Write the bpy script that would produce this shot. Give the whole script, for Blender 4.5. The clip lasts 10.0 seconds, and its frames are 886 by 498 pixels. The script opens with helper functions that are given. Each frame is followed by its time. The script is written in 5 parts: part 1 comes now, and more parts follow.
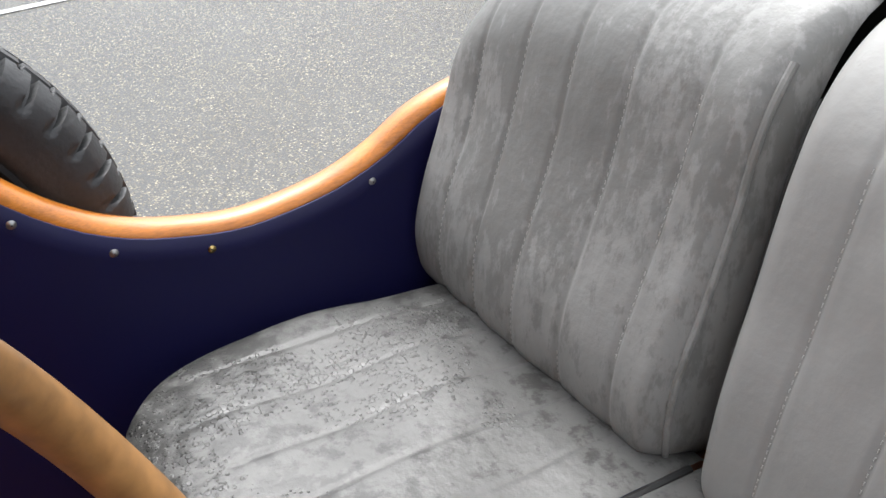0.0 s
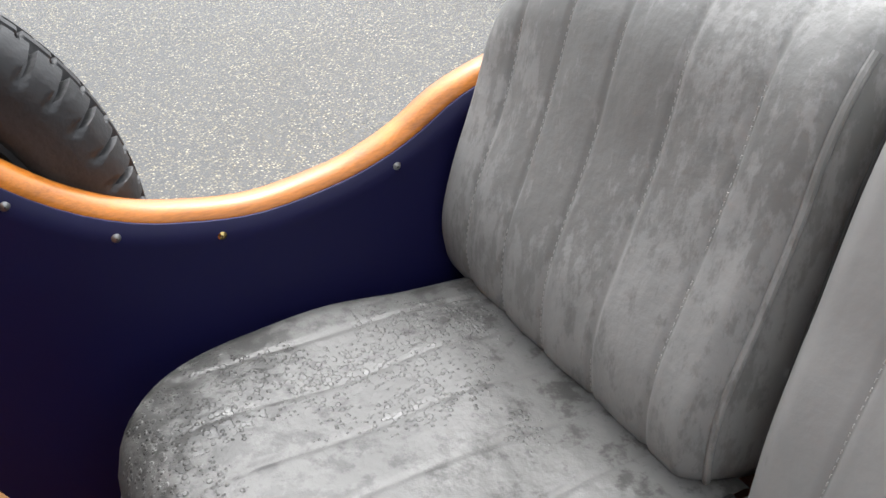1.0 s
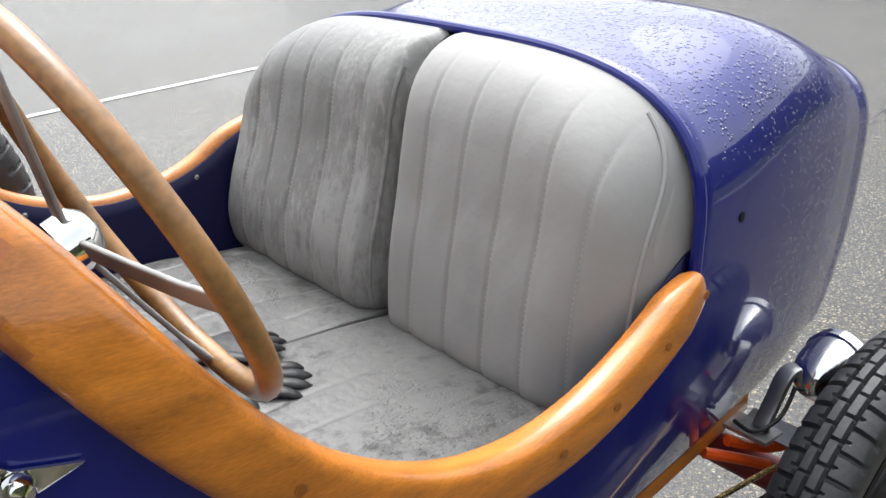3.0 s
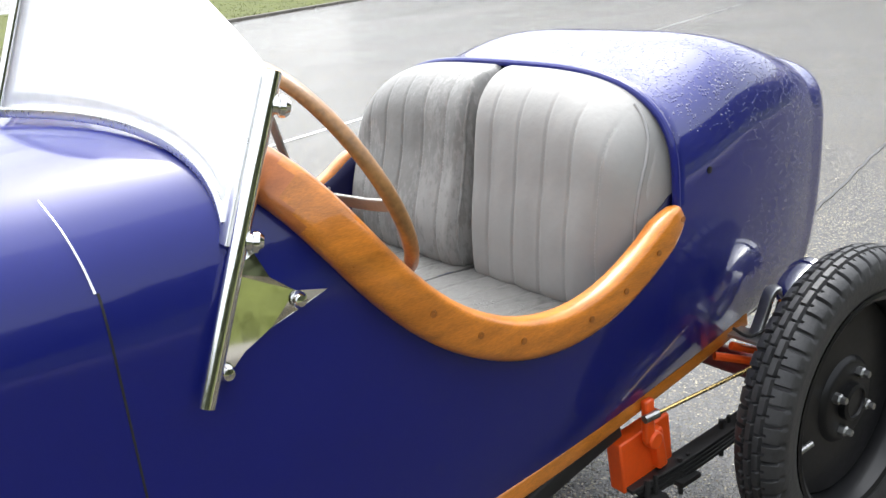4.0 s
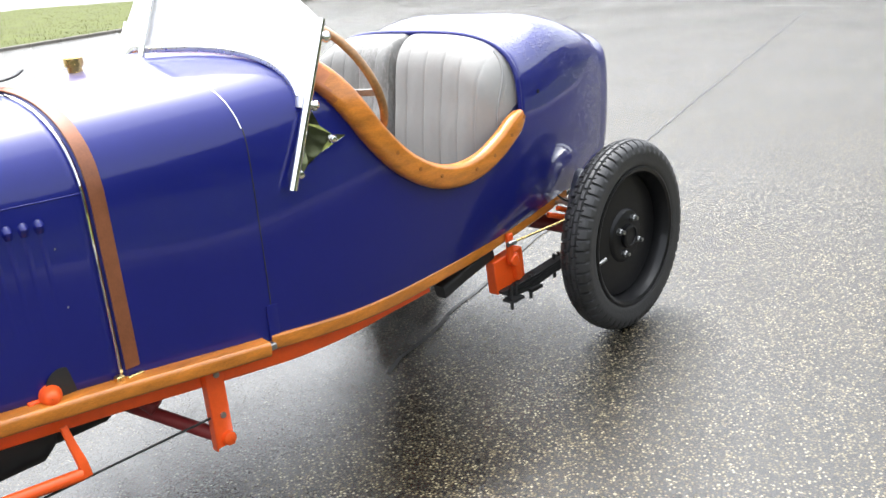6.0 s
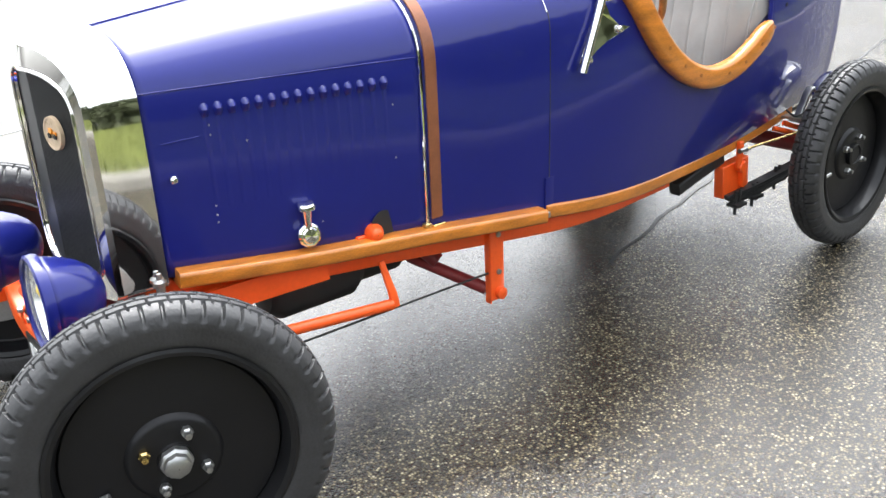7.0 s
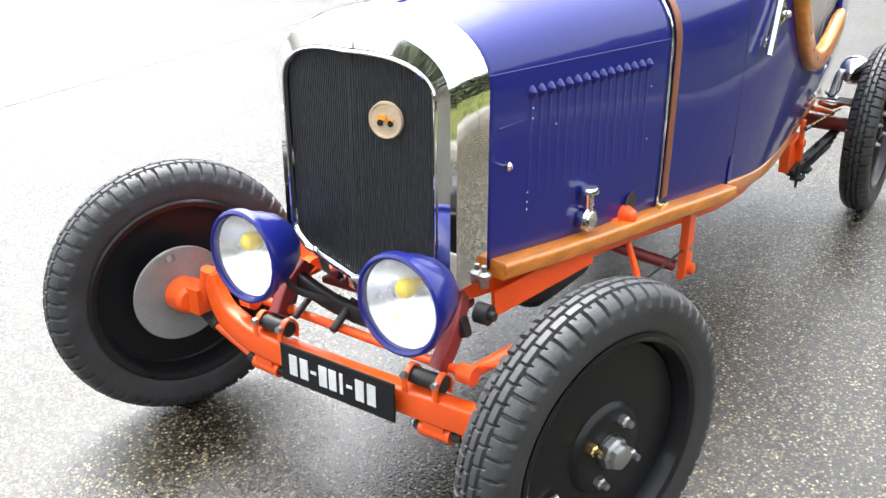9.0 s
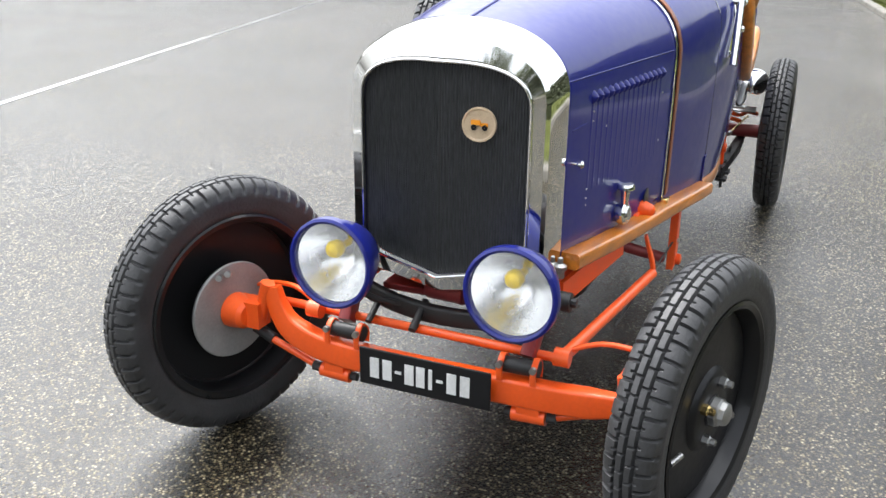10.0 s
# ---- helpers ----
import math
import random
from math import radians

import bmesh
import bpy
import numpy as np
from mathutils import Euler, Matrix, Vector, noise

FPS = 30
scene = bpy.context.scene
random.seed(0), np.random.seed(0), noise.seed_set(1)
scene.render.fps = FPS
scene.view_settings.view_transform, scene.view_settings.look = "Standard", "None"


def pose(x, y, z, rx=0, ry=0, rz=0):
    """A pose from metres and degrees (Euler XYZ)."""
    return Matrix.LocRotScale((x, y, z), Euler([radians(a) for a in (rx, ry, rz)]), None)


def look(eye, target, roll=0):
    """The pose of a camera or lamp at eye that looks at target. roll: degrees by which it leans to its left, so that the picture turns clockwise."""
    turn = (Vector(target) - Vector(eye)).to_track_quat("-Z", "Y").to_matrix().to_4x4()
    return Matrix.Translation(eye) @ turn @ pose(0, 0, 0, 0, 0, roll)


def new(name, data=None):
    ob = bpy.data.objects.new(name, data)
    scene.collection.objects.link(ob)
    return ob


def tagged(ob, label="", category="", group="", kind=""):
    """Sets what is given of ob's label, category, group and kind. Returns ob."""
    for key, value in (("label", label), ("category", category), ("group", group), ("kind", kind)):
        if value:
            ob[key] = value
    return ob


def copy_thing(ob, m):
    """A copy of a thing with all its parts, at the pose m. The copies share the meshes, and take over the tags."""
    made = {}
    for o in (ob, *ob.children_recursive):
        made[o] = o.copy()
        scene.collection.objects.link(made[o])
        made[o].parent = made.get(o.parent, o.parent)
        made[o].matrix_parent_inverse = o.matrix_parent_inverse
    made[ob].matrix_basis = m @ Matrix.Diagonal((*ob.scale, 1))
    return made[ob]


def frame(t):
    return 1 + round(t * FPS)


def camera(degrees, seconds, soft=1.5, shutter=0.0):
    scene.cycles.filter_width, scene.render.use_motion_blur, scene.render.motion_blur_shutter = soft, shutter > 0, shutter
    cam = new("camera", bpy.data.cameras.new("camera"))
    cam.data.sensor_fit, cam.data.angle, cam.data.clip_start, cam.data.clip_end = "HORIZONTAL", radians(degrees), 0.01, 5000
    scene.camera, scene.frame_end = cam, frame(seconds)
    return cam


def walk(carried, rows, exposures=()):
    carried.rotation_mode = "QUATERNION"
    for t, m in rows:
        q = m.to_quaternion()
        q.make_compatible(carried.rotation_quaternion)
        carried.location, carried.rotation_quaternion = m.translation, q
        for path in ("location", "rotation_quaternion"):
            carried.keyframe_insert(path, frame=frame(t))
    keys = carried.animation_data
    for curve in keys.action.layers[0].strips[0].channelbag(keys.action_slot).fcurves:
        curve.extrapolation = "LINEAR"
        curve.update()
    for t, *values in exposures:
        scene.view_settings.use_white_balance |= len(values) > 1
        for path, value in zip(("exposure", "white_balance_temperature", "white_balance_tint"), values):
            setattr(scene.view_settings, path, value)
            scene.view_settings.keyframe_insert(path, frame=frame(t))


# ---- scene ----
cam = camera(52.1, 10.0)
PATH = [
    (0, (-0.132, 0.436, 1.436), (-1.079, -0.992, 0.404), 0.7),
    (0.5, (-0.156, 0.28, 1.37), (-1.106, -1.099, 0.276), 3.0),
    (1, (-0.189, 0.369, 1.414), (-1.049, -1.072, 0.326), 1.0),
    (1.5, (-0.096, 0.596, 1.457), (-1.296, -0.745, 0.585), 5.3),
    (1.8, (-0.052, 0.715, 1.474), (-1.4, -0.46, 0.665), 5.5),
    (2, (-0.041, 0.793, 1.478), (-1.431, -0.392, 0.664), 4.9),
    (2.5, (-0.02, 1.0, 1.462), (-1.324, -0.333, 0.737), 2.3),
    (2.7, (0.025, 1.058, 1.44), (-1.234, -0.31, 0.702), 1.9),
    (3.8, (0.491, 1.526, 1.538), (-0.626, 0.019, 0.843), -4.5),
    (4, (0.563, 1.669, 1.523), (-0.55, 0.136, 0.881), -5.7),
    (4.5, (0.762, 1.931, 1.534), (-0.393, 0.43, 0.89), -7.2),
    (5, (1.109, 2.101, 1.53), (-0.194, 0.715, 0.912), -6.5),
    (5.2, (1.22, 2.181, 1.54), (-0.102, 0.815, 0.917), -6.6),
    (6.3, (1.873, 2.543, 1.538), (0.497, 1.237, 0.905), -4.8),
    (6.5, (2.039, 2.52, 1.544), (0.733, 1.153, 0.892), -4.3),
    (7, (2.24, 2.382, 1.475), (1.073, 0.935, 0.735), -2.8),
    (7.5, (2.391, 2.109, 1.459), (1.177, 0.742, 0.65), -1.0),
    (8, (2.704, 1.9, 1.474), (1.333, 0.682, 0.677), 0.9),
    (8.5, (2.968, 1.672, 1.472), (1.526, 0.528, 0.688), 1.2),
    (8.7, (3.031, 1.56, 1.454), (1.564, 0.435, 0.691), 0.4),
    (8.8, (3.065, 1.486, 1.459), (1.584, 0.384, 0.691), -0.1),
    (8.9, (3.114, 1.415, 1.465), (1.624, 0.324, 0.696), -0.1),
    (9, (3.165, 1.344, 1.471), (1.647, 0.288, 0.708), -0.1),
    (9.5, (3.486, 1.141, 1.475), (1.826, 0.28, 0.767), 0.2),
    (10, (3.615, 0.854, 1.442), (1.887, 0.13, 0.744), 0.8),
]
walk(cam, [(t, look(eye, target, roll)) for t, eye, target, roll in PATH],
     [(t, stops, 6350, 9) for t, stops in (
         (0.0, 1.35), (0.5, 1.27), (1.0, 1.4), (1.5, 1.5), (2.5, 1.3), (4.0, 1.65), (4.5, 1.9), (5.0, 2.05), (6.5, 2.03),
         (7.0, 2.2), (7.5, 2.52), (8.0, 2.8), (8.5, 2.75), (9.0, 2.3), (9.5, 1.78), (10.0, 1.72))])

# ---- light ----
world = bpy.data.worlds.new("overcast_sky")
scene.world = world
world.use_nodes = True
wn, wl = world.node_tree.nodes, world.node_tree.links
sky = wn.new("ShaderNodeTexSky")
sky.sky_type = "NISHITA"
sky.sun_disc = False
sky.sun_elevation, sky.sun_rotation = radians(64), radians(212)
sky.air_density, sky.dust_density, sky.ozone_density = 1.0, 4.0, 0.6
grey = wn.new("ShaderNodeHueSaturation")
grey.inputs["Saturation"].default_value = 0.2
wl.new(sky.outputs[0], grey.inputs["Color"])
# an overcast sky is brightest overhead
where = wn.new("ShaderNodeTexCoord")
height = wn.new("ShaderNodeSeparateXYZ")
rise = wn.new("ShaderNodeMapRange")
rise.inputs["To Min"].default_value, rise.inputs["To Max"].default_value = 0.8, 1.4
wl.new(where.outputs["Generated"], height.inputs[0])
wl.new(height.outputs["Z"], rise.inputs["Value"])
veil = wn.new("ShaderNodeMix")
veil.data_type, veil.blend_type = "RGBA", "MULTIPLY"
veil.inputs[0].default_value = 1
wl.new(grey.outputs[0], veil.inputs[6])
wl.new(rise.outputs[0], veil.inputs[7])
wl.new(veil.outputs[2], wn["Background"].inputs["Color"])
wn["Background"].inputs["Strength"].default_value = 0.15
sun = new("sun", bpy.data.lights.new("sun", "SUN"))
sun.data.energy, sun.data.angle, sun.data.color = 0.6, radians(80), (0.97, 0.985, 1.0)
sun.matrix_world = look((0, 0, 10), (1.2, 3.6, 0))


# ---- materials ----
def material(name, base, rough=0.5, metal=0.0, coat=0.0, coat_rough=0.03, var=0.12, scale=6.0, bump=0.0, bump_scale=40.0, spec=0.5, stretch=(1, 1, 1)):
    """A principled material with colour and gloss varying at two scales and a fine relief."""
    m = bpy.data.materials.new(name)
    m.use_nodes = True
    n, l = m.node_tree.nodes, m.node_tree.links
    b = n["Principled BSDF"]
    b.inputs["Metallic"].default_value = metal
    b.inputs["Coat Weight"].default_value = coat
    b.inputs["Coat Roughness"].default_value = coat_rough
    b.inputs["Coat IOR"].default_value = 1.47
    b.inputs["Specular IOR Level"].default_value = spec
    tc = n.new("ShaderNodeTexCoord")
    mp = n.new("ShaderNodeMapping")
    mp.inputs["Scale"].default_value = stretch
    l.new(tc.outputs["Object"], mp.inputs["Vector"])
    big = n.new("ShaderNodeTexNoise")
    big.inputs["Scale"].default_value, big.inputs["Detail"].default_value = scale, 5
    fine = n.new("ShaderNodeTexNoise")
    fine.inputs["Scale"].default_value, fine.inputs["Detail"].default_value = scale * 11, 3
    l.new(mp.outputs[0], big.inputs["Vector"])
    l.new(mp.outputs[0], fine.inputs["Vector"])
    mix = n.new("ShaderNodeMix")
    mix.data_type = "FLOAT"
    mix.inputs[0].default_value = 0.35
    l.new(big.outputs["Fac"], mix.inputs[2])
    l.new(fine.outputs["Fac"], mix.inputs[3])
    ramp = n.new("ShaderNodeValToRGB")
    lo, hi = ramp.color_ramp.elements
    lo.position, hi.position = 0.3, 0.7
    lo.color = (*[c * (1 - var) for c in base], 1)
    hi.color = (*[min(1, c * (1 + var)) for c in base], 1)
    l.new(mix.outputs[0], ramp.inputs[0])
    l.new(ramp.outputs[0], b.inputs["Base Color"])
    mr = n.new("ShaderNodeMapRange")
    mr.inputs["From Min"].default_value, mr.inputs["From Max"].default_value = 0.3, 0.7
    mr.inputs["To Min"].default_value, mr.inputs["To Max"].default_value = rough * 0.8, min(1, rough * 1.25)
    l.new(mix.outputs[0], mr.inputs["Value"])
    l.new(mr.outputs[0], b.inputs["Roughness"])
    if bump:
        tex = n.new("ShaderNodeTexNoise")
        tex.inputs["Scale"].default_value, tex.inputs["Detail"].default_value = bump_scale, 4
        l.new(mp.outputs[0], tex.inputs["Vector"])
        bp = n.new("ShaderNodeBump")
        bp.inputs["Strength"].default_value, bp.inputs["Distance"].default_value = bump, 0.01
        l.new(tex.outputs["Fac"], bp.inputs["Height"])
        l.new(bp.outputs[0], b.inputs["Normal"])
    return m


M = {}
M["blue"] = material("blue_paint", (0.0068, 0.0115, 0.152), 0.4, coat=0.7, coat_rough=0.05, var=0.06, scale=3, spec=0.2)
# body blue for inside the cockpit, with the shade there put into its colour
M["blue_shaded"] = material("blue_paint_shaded", (0.0045, 0.0042, 0.042), 0.5, coat=0.06, var=0.15, spec=0.3, scale=4)
M["wood"] = material("varnished_ash", (0.53, 0.175, 0.018), 0.34, coat=0.7, coat_rough=0.08, var=0.42, scale=8, stretch=(1, 5, 5), bump=0.06, bump_scale=60)
M["wood_pale"] = material("worn_ash", (0.27, 0.135, 0.045), 0.4, coat=0.3, var=0.6, scale=9)
M["orange"] = material("orange_red_paint", (0.93, 0.105, 0.009), 0.4, coat=0.3, var=0.12, scale=8)
M["dull_red"] = material("dull_red_paint", (0.25, 0.03, 0.03), 0.4, var=0.25, scale=14)
M["chrome"] = material("chrome", (0.86, 0.86, 0.85), 0.05, metal=1, var=0.04, scale=5)
M["steel"] = material("steel", (0.42, 0.42, 0.41), 0.32, metal=0.9, var=0.2, scale=20)
M["black"] = material("black_gloss_paint", (0.009, 0.009, 0.010), 0.42, coat=0.1, coat_rough=0.12, var=0.15, scale=6, spec=0.28)
M["rim_black"] = material("black_rim_paint", (0.010, 0.010, 0.011), 0.32, coat=0.15, var=0.2, scale=9, spec=0.3)
M["black_matt"] = material("black_matt_iron", (0.02, 0.02, 0.02), 0.5, var=0.3, scale=20)
M["rubber"] = material("tyre_rubber", (0.036, 0.036, 0.037), 0.46, var=0.35, scale=14, bump=0.15, bump_scale=120)


def stained_leather(name, base, dark, rough, wet_rough, stretch, amount, bump, grain=9, soft=0.09):
    """Grey leather with darker damp blotches that dried with sharp edges."""
    m = material(name, base, rough, var=0.07, scale=5, bump=bump, bump_scale=55)
    n, l = m.node_tree.nodes, m.node_tree.links
    b = n["Principled BSDF"]
    old_c, old_r = b.inputs["Base Color"].links[0].from_socket, b.inputs["Roughness"].links[0].from_socket
    tc = n.new("ShaderNodeTexCoord")
    mp = n.new("ShaderNodeMapping")
    mp.inputs["Scale"].default_value = stretch
    l.new(tc.outputs["Object"], mp.inputs["Vector"])
    blot = n.new("ShaderNodeTexNoise")
    blot.inputs["Scale"].default_value, blot.inputs["Detail"].default_value, blot.inputs["Roughness"].default_value = grain, 9, 0.7
    zone = n.new("ShaderNodeTexNoise")
    zone.inputs["Scale"].default_value, zone.inputs["Detail"].default_value = 2.2, 2
    l.new(mp.outputs[0], blot.inputs["Vector"])
    l.new(tc.outputs["Object"], zone.inputs["Vector"])
    add = n.new("ShaderNodeMath")
    l.new(blot.outputs["Fac"], add.inputs[0])
    l.new(zone.outputs["Fac"], add.inputs[1])
    edge = n.new("ShaderNodeMapRange")
    edge.inputs["From Min"].default_value, edge.inputs["From Max"].default_value = amount, amount + soft
    l.new(add.outputs[0], edge.inputs["Value"])
    mc = n.new("ShaderNodeMix")
    mc.data_type = "RGBA"
    l.new(edge.outputs[0], mc.inputs[0])
    l.new(old_c, mc.inputs[6])
    mc.inputs[7].default_value = (*dark, 1)
    l.new(mc.outputs[2], b.inputs["Base Color"])
    mr = n.new("ShaderNodeMix")
    mr.data_type = "FLOAT"
    l.new(edge.outputs[0], mr.inputs[0])
    l.new(old_r, mr.inputs[2])
    mr.inputs[3].default_value = wet_rough
    l.new(mr.outputs[0], b.inputs["Roughness"])
    return m


M["leather"] = stained_leather("grey_leather", (0.30, 0.294, 0.281), (0.245, 0.239, 0.227), 0.6, 0.52, (2.2, 2.2, 0.7), 1.2, 0.1)
M["leather_streaked"] = stained_leather("streaked_grey_leather", (0.285, 0.28, 0.268), (0.205, 0.202, 0.192), 0.58, 0.46, (2.0, 2.0, 0.8), 1.0, 0.16, 30)
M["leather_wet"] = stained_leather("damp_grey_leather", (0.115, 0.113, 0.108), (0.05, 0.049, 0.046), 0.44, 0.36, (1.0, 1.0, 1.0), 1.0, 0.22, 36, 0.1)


def drops(m, scale, strength, share=0.5):
    """Beads of water standing on a surface, in patches."""
    n, l = m.node_tree.nodes, m.node_tree.links
    b = n["Principled BSDF"]
    tc = n.new("ShaderNodeTexCoord")
    vor = n.new("ShaderNodeTexVoronoi")
    vor.inputs["Scale"].default_value = scale
    where = n.new("ShaderNodeTexNoise")
    where.inputs["Scale"].default_value, where.inputs["Detail"].default_value = 7, 4
    for t in (vor, where):
        l.new(tc.outputs["Object"], t.inputs["Vector"])
    sep = n.new("ShaderNodeSeparateColor")
    l.new(vor.outputs["Color"], sep.inputs[0])
    zone = n.new("ShaderNodeMapRange")
    zone.inputs["From Min"].default_value, zone.inputs["From Max"].default_value = share, share + 0.12
    l.new(where.outputs["Fac"], zone.inputs["Value"])
    size = n.new("ShaderNodeMath")
    size.operation = "MULTIPLY"
    l.new(sep.outputs[0], size.inputs[0])
    l.new(zone.outputs[0], size.inputs[1])
    sub = n.new("ShaderNodeMath")
    sub.operation = "SUBTRACT"
    l.new(size.outputs[0], sub.inputs[0])
    l.new(vor.outputs["Distance"], sub.inputs[1])
    mr = n.new("ShaderNodeMapRange")
    mr.inputs["From Min"].default_value, mr.inputs["From Max"].default_value = 0.0, 0.25
    l.new(sub.outputs[0], mr.inputs["Value"])
    bp = n.new("ShaderNodeBump")
    bp.inputs["Strength"].default_value, bp.inputs["Distance"].default_value = strength, 0.004
    l.new(mr.outputs[0], bp.inputs["Height"])
    if b.inputs["Normal"].links:
        l.new(b.inputs["Normal"].links[0].from_socket, bp.inputs["Normal"])
    l.new(bp.outputs[0], b.inputs["Normal"])
    gloss = n.new("ShaderNodeMapRange")
    gloss.inputs["To Min"].default_value, gloss.inputs["To Max"].default_value = 0.0, 0.3
    l.new(mr.outputs[0], gloss.inputs["Value"])
    l.new(gloss.outputs[0], b.inputs["Coat Weight"])
    return m


drops(M["leather_wet"], 170, 0.55, 0.48)
M["thread"] = material("pale_thread", (0.42, 0.41, 0.39), 0.7, var=0.1)
M["piping"] = material("grey_piping", (0.31, 0.305, 0.30), 0.18, var=0.1)


def rain_paint():
    """The blue paint under beads of rain."""
    m = material("blue_paint_rain", (0.0068, 0.0115, 0.152), 0.4, coat=1.0, coat_rough=0.04, var=0.06, scale=3, spec=0.2)
    n, l = m.node_tree.nodes, m.node_tree.links
    b = n["Principled BSDF"]
    b.inputs["Coat IOR"].default_value = 1.58
    tc = n.new("ShaderNodeTexCoord")
    vor = n.new("ShaderNodeTexVoronoi")
    vor.inputs["Scale"].default_value = 135
    where = n.new("ShaderNodeTexNoise")
    where.inputs["Scale"].default_value = 9
    for t in (vor, where):
        l.new(tc.outputs["Object"], t.inputs["Vector"])
    sep = n.new("ShaderNodeSeparateColor")
    l.new(vor.outputs["Color"], sep.inputs[0])
    size = n.new("ShaderNodeMath")
    size.operation = "MULTIPLY"
    l.new(sep.outputs[0], size.inputs[0])
    more = n.new("ShaderNodeMath")
    more.operation = "MULTIPLY"
    more.inputs[1].default_value = 1.35
    l.new(where.outputs["Fac"], more.inputs[0])
    xyz = n.new("ShaderNodeSeparateXYZ")
    l.new(tc.outputs["Object"], xyz.inputs[0])
    back, high, most, share = n.new("ShaderNodeMapRange"), n.new("ShaderNodeMapRange"), n.new("ShaderNodeMath"), n.new("ShaderNodeMath")
    back.inputs["From Min"].default_value, back.inputs["From Max"].default_value = -0.98, -1.45
    high.inputs["From Min"].default_value, high.inputs["From Max"].default_value = 1.02, 1.17
    most.operation, share.operation = "MAXIMUM", "MULTIPLY"
    l.new(xyz.outputs["X"], back.inputs["Value"])
    l.new(xyz.outputs["Z"], high.inputs["Value"])
    l.new(back.outputs[0], most.inputs[0])
    l.new(high.outputs[0], most.inputs[1])
    l.new(more.outputs[0], share.inputs[0])
    l.new(most.outputs[0], share.inputs[1])
    l.new(share.outputs[0], size.inputs[1])
    sub = n.new("ShaderNodeMath")
    sub.operation = "SUBTRACT"
    l.new(size.outputs[0], sub.inputs[0])
    l.new(vor.outputs["Distance"], sub.inputs[1])
    mr = n.new("ShaderNodeMapRange")
    mr.inputs["From Min"].default_value, mr.inputs["From Max"].default_value = 0.0, 0.2
    l.new(sub.outputs[0], mr.inputs["Value"])
    bp = n.new("ShaderNodeBump")
    bp.inputs["Strength"].default_value, bp.inputs["Distance"].default_value = 0.8, 0.004
    l.new(mr.outputs[0], bp.inputs["Height"])
    l.new(bp.outputs[0], b.inputs["Normal"])
    l.new(bp.outputs[0], b.inputs["Coat Normal"])
    return m


M["blue_rain"] = rain_paint()
M["strap"] = material("brown_leather", (0.22, 0.075, 0.03), 0.45, var=0.25, scale=18)
M["glove"] = material("black_leather", (0.014, 0.0135, 0.014), 0.46, var=0.25, scale=25, bump=0.2, bump_scale=60)
M["brass"] = material("brass", (0.75, 0.55, 0.22), 0.25, metal=1, var=0.15, scale=20)
M["white"] = material("white_road_paint", (0.72, 0.72, 0.70), 0.5, var=0.18, scale=14)
M["worn_line"] = material("worn_line_paint", (0.34, 0.34, 0.33), 0.4, coat=1.0, var=0.45, scale=9)
M["alloy"] = material("dull_alloy", (0.86, 0.86, 0.86), 0.28, metal=1, var=0.06, scale=10)
M["wood_red"] = material("reddish_ash", (0.42, 0.13, 0.03), 0.35, coat=0.4, var=0.25, scale=9, stretch=(1, 5, 5))
M["mesh_dark"] = material("radiator_core", (0.05, 0.052, 0.055), 0.4, metal=0.35, var=0.6, scale=22, stretch=(1, 8, 1.5))
M["plug"] = material("dark_wood_plug", (0.30, 0.10, 0.015), 0.4, var=0.3, scale=40)
M["brake"] = material("grey_iron", (0.31, 0.31, 0.30), 0.5, metal=0.4, var=0.2, scale=12)
M["kerb"] = material("weathered_concrete", (0.16, 0.15, 0.13), 0.8, var=0.3, scale=5, bump=0.3)
M["grass"] = material("grass_green", (0.085, 0.096, 0.028), 0.85, var=0.45, scale=2.5, spec=0.1)
M["silver"] = material("silvered_reflector", (0.97, 0.97, 0.96), 0.24, metal=1, var=0.03, bump=0.05, bump_scale=30)
M["render_wall"] = material("pale_render", (0.30, 0.29, 0.27), 0.8, var=0.15, scale=0.6)
M["roof_tile"] = material("dark_roof", (0.07, 0.06, 0.055), 0.7, var=0.25, scale=1.2)
M["leaf"] = material("hedge_leaf", (0.05, 0.06, 0.024), 0.7, var=0.5, scale=1.5)
M["floor"] = material("brown_floor_mat", (0.20, 0.07, 0.035), 0.7, var=0.3, scale=20)


# ---- mesh helpers ----
def part(name, bm, mat, parent=None, label="", smooth=True, solid=0.0, bevel=0.0, autosmooth=35):
    """One mesh object from bm, under a thing or a part."""
    bmesh.ops.recalc_face_normals(bm, faces=bm.faces)
    me = bpy.data.meshes.new(name)
    if smooth:
        for f in bm.faces:
            f.smooth = True
        lim = radians(autosmooth)
        for e in bm.edges:
            if len(e.link_faces) == 2 and e.calc_face_angle(0) > lim:
                e.smooth = False
    bm.to_mesh(me)
    bm.free()
    me.materials.append(M[mat] if isinstance(mat, str) else mat)
    ob = new(name, me)
    ob.parent = parent
    if label:
        tagged(ob, label)
    if solid:
        md = ob.modifiers.new("solid", "SOLIDIFY")
        md.thickness, md.offset = solid, -1
    if bevel:
        md = ob.modifiers.new("bevel", "BEVEL")
        md.width, md.segments, md.limit_method = bevel, 2, "ANGLE"
    return ob


def box(bm, c, s, m=None):
    """A box of size s at c, turned by the matrix m about its middle."""
    r = bmesh.ops.create_cube(bm, size=1)
    t = Matrix.Translation(c) @ (m or Matrix()) @ Matrix.Diagonal((*s, 1))
    bmesh.ops.transform(bm, matrix=t, verts=r["verts"])
    return bm


def axis_frame(d):
    return Vector(d).normalized().to_track_quat("Z", "Y").to_matrix().to_4x4()


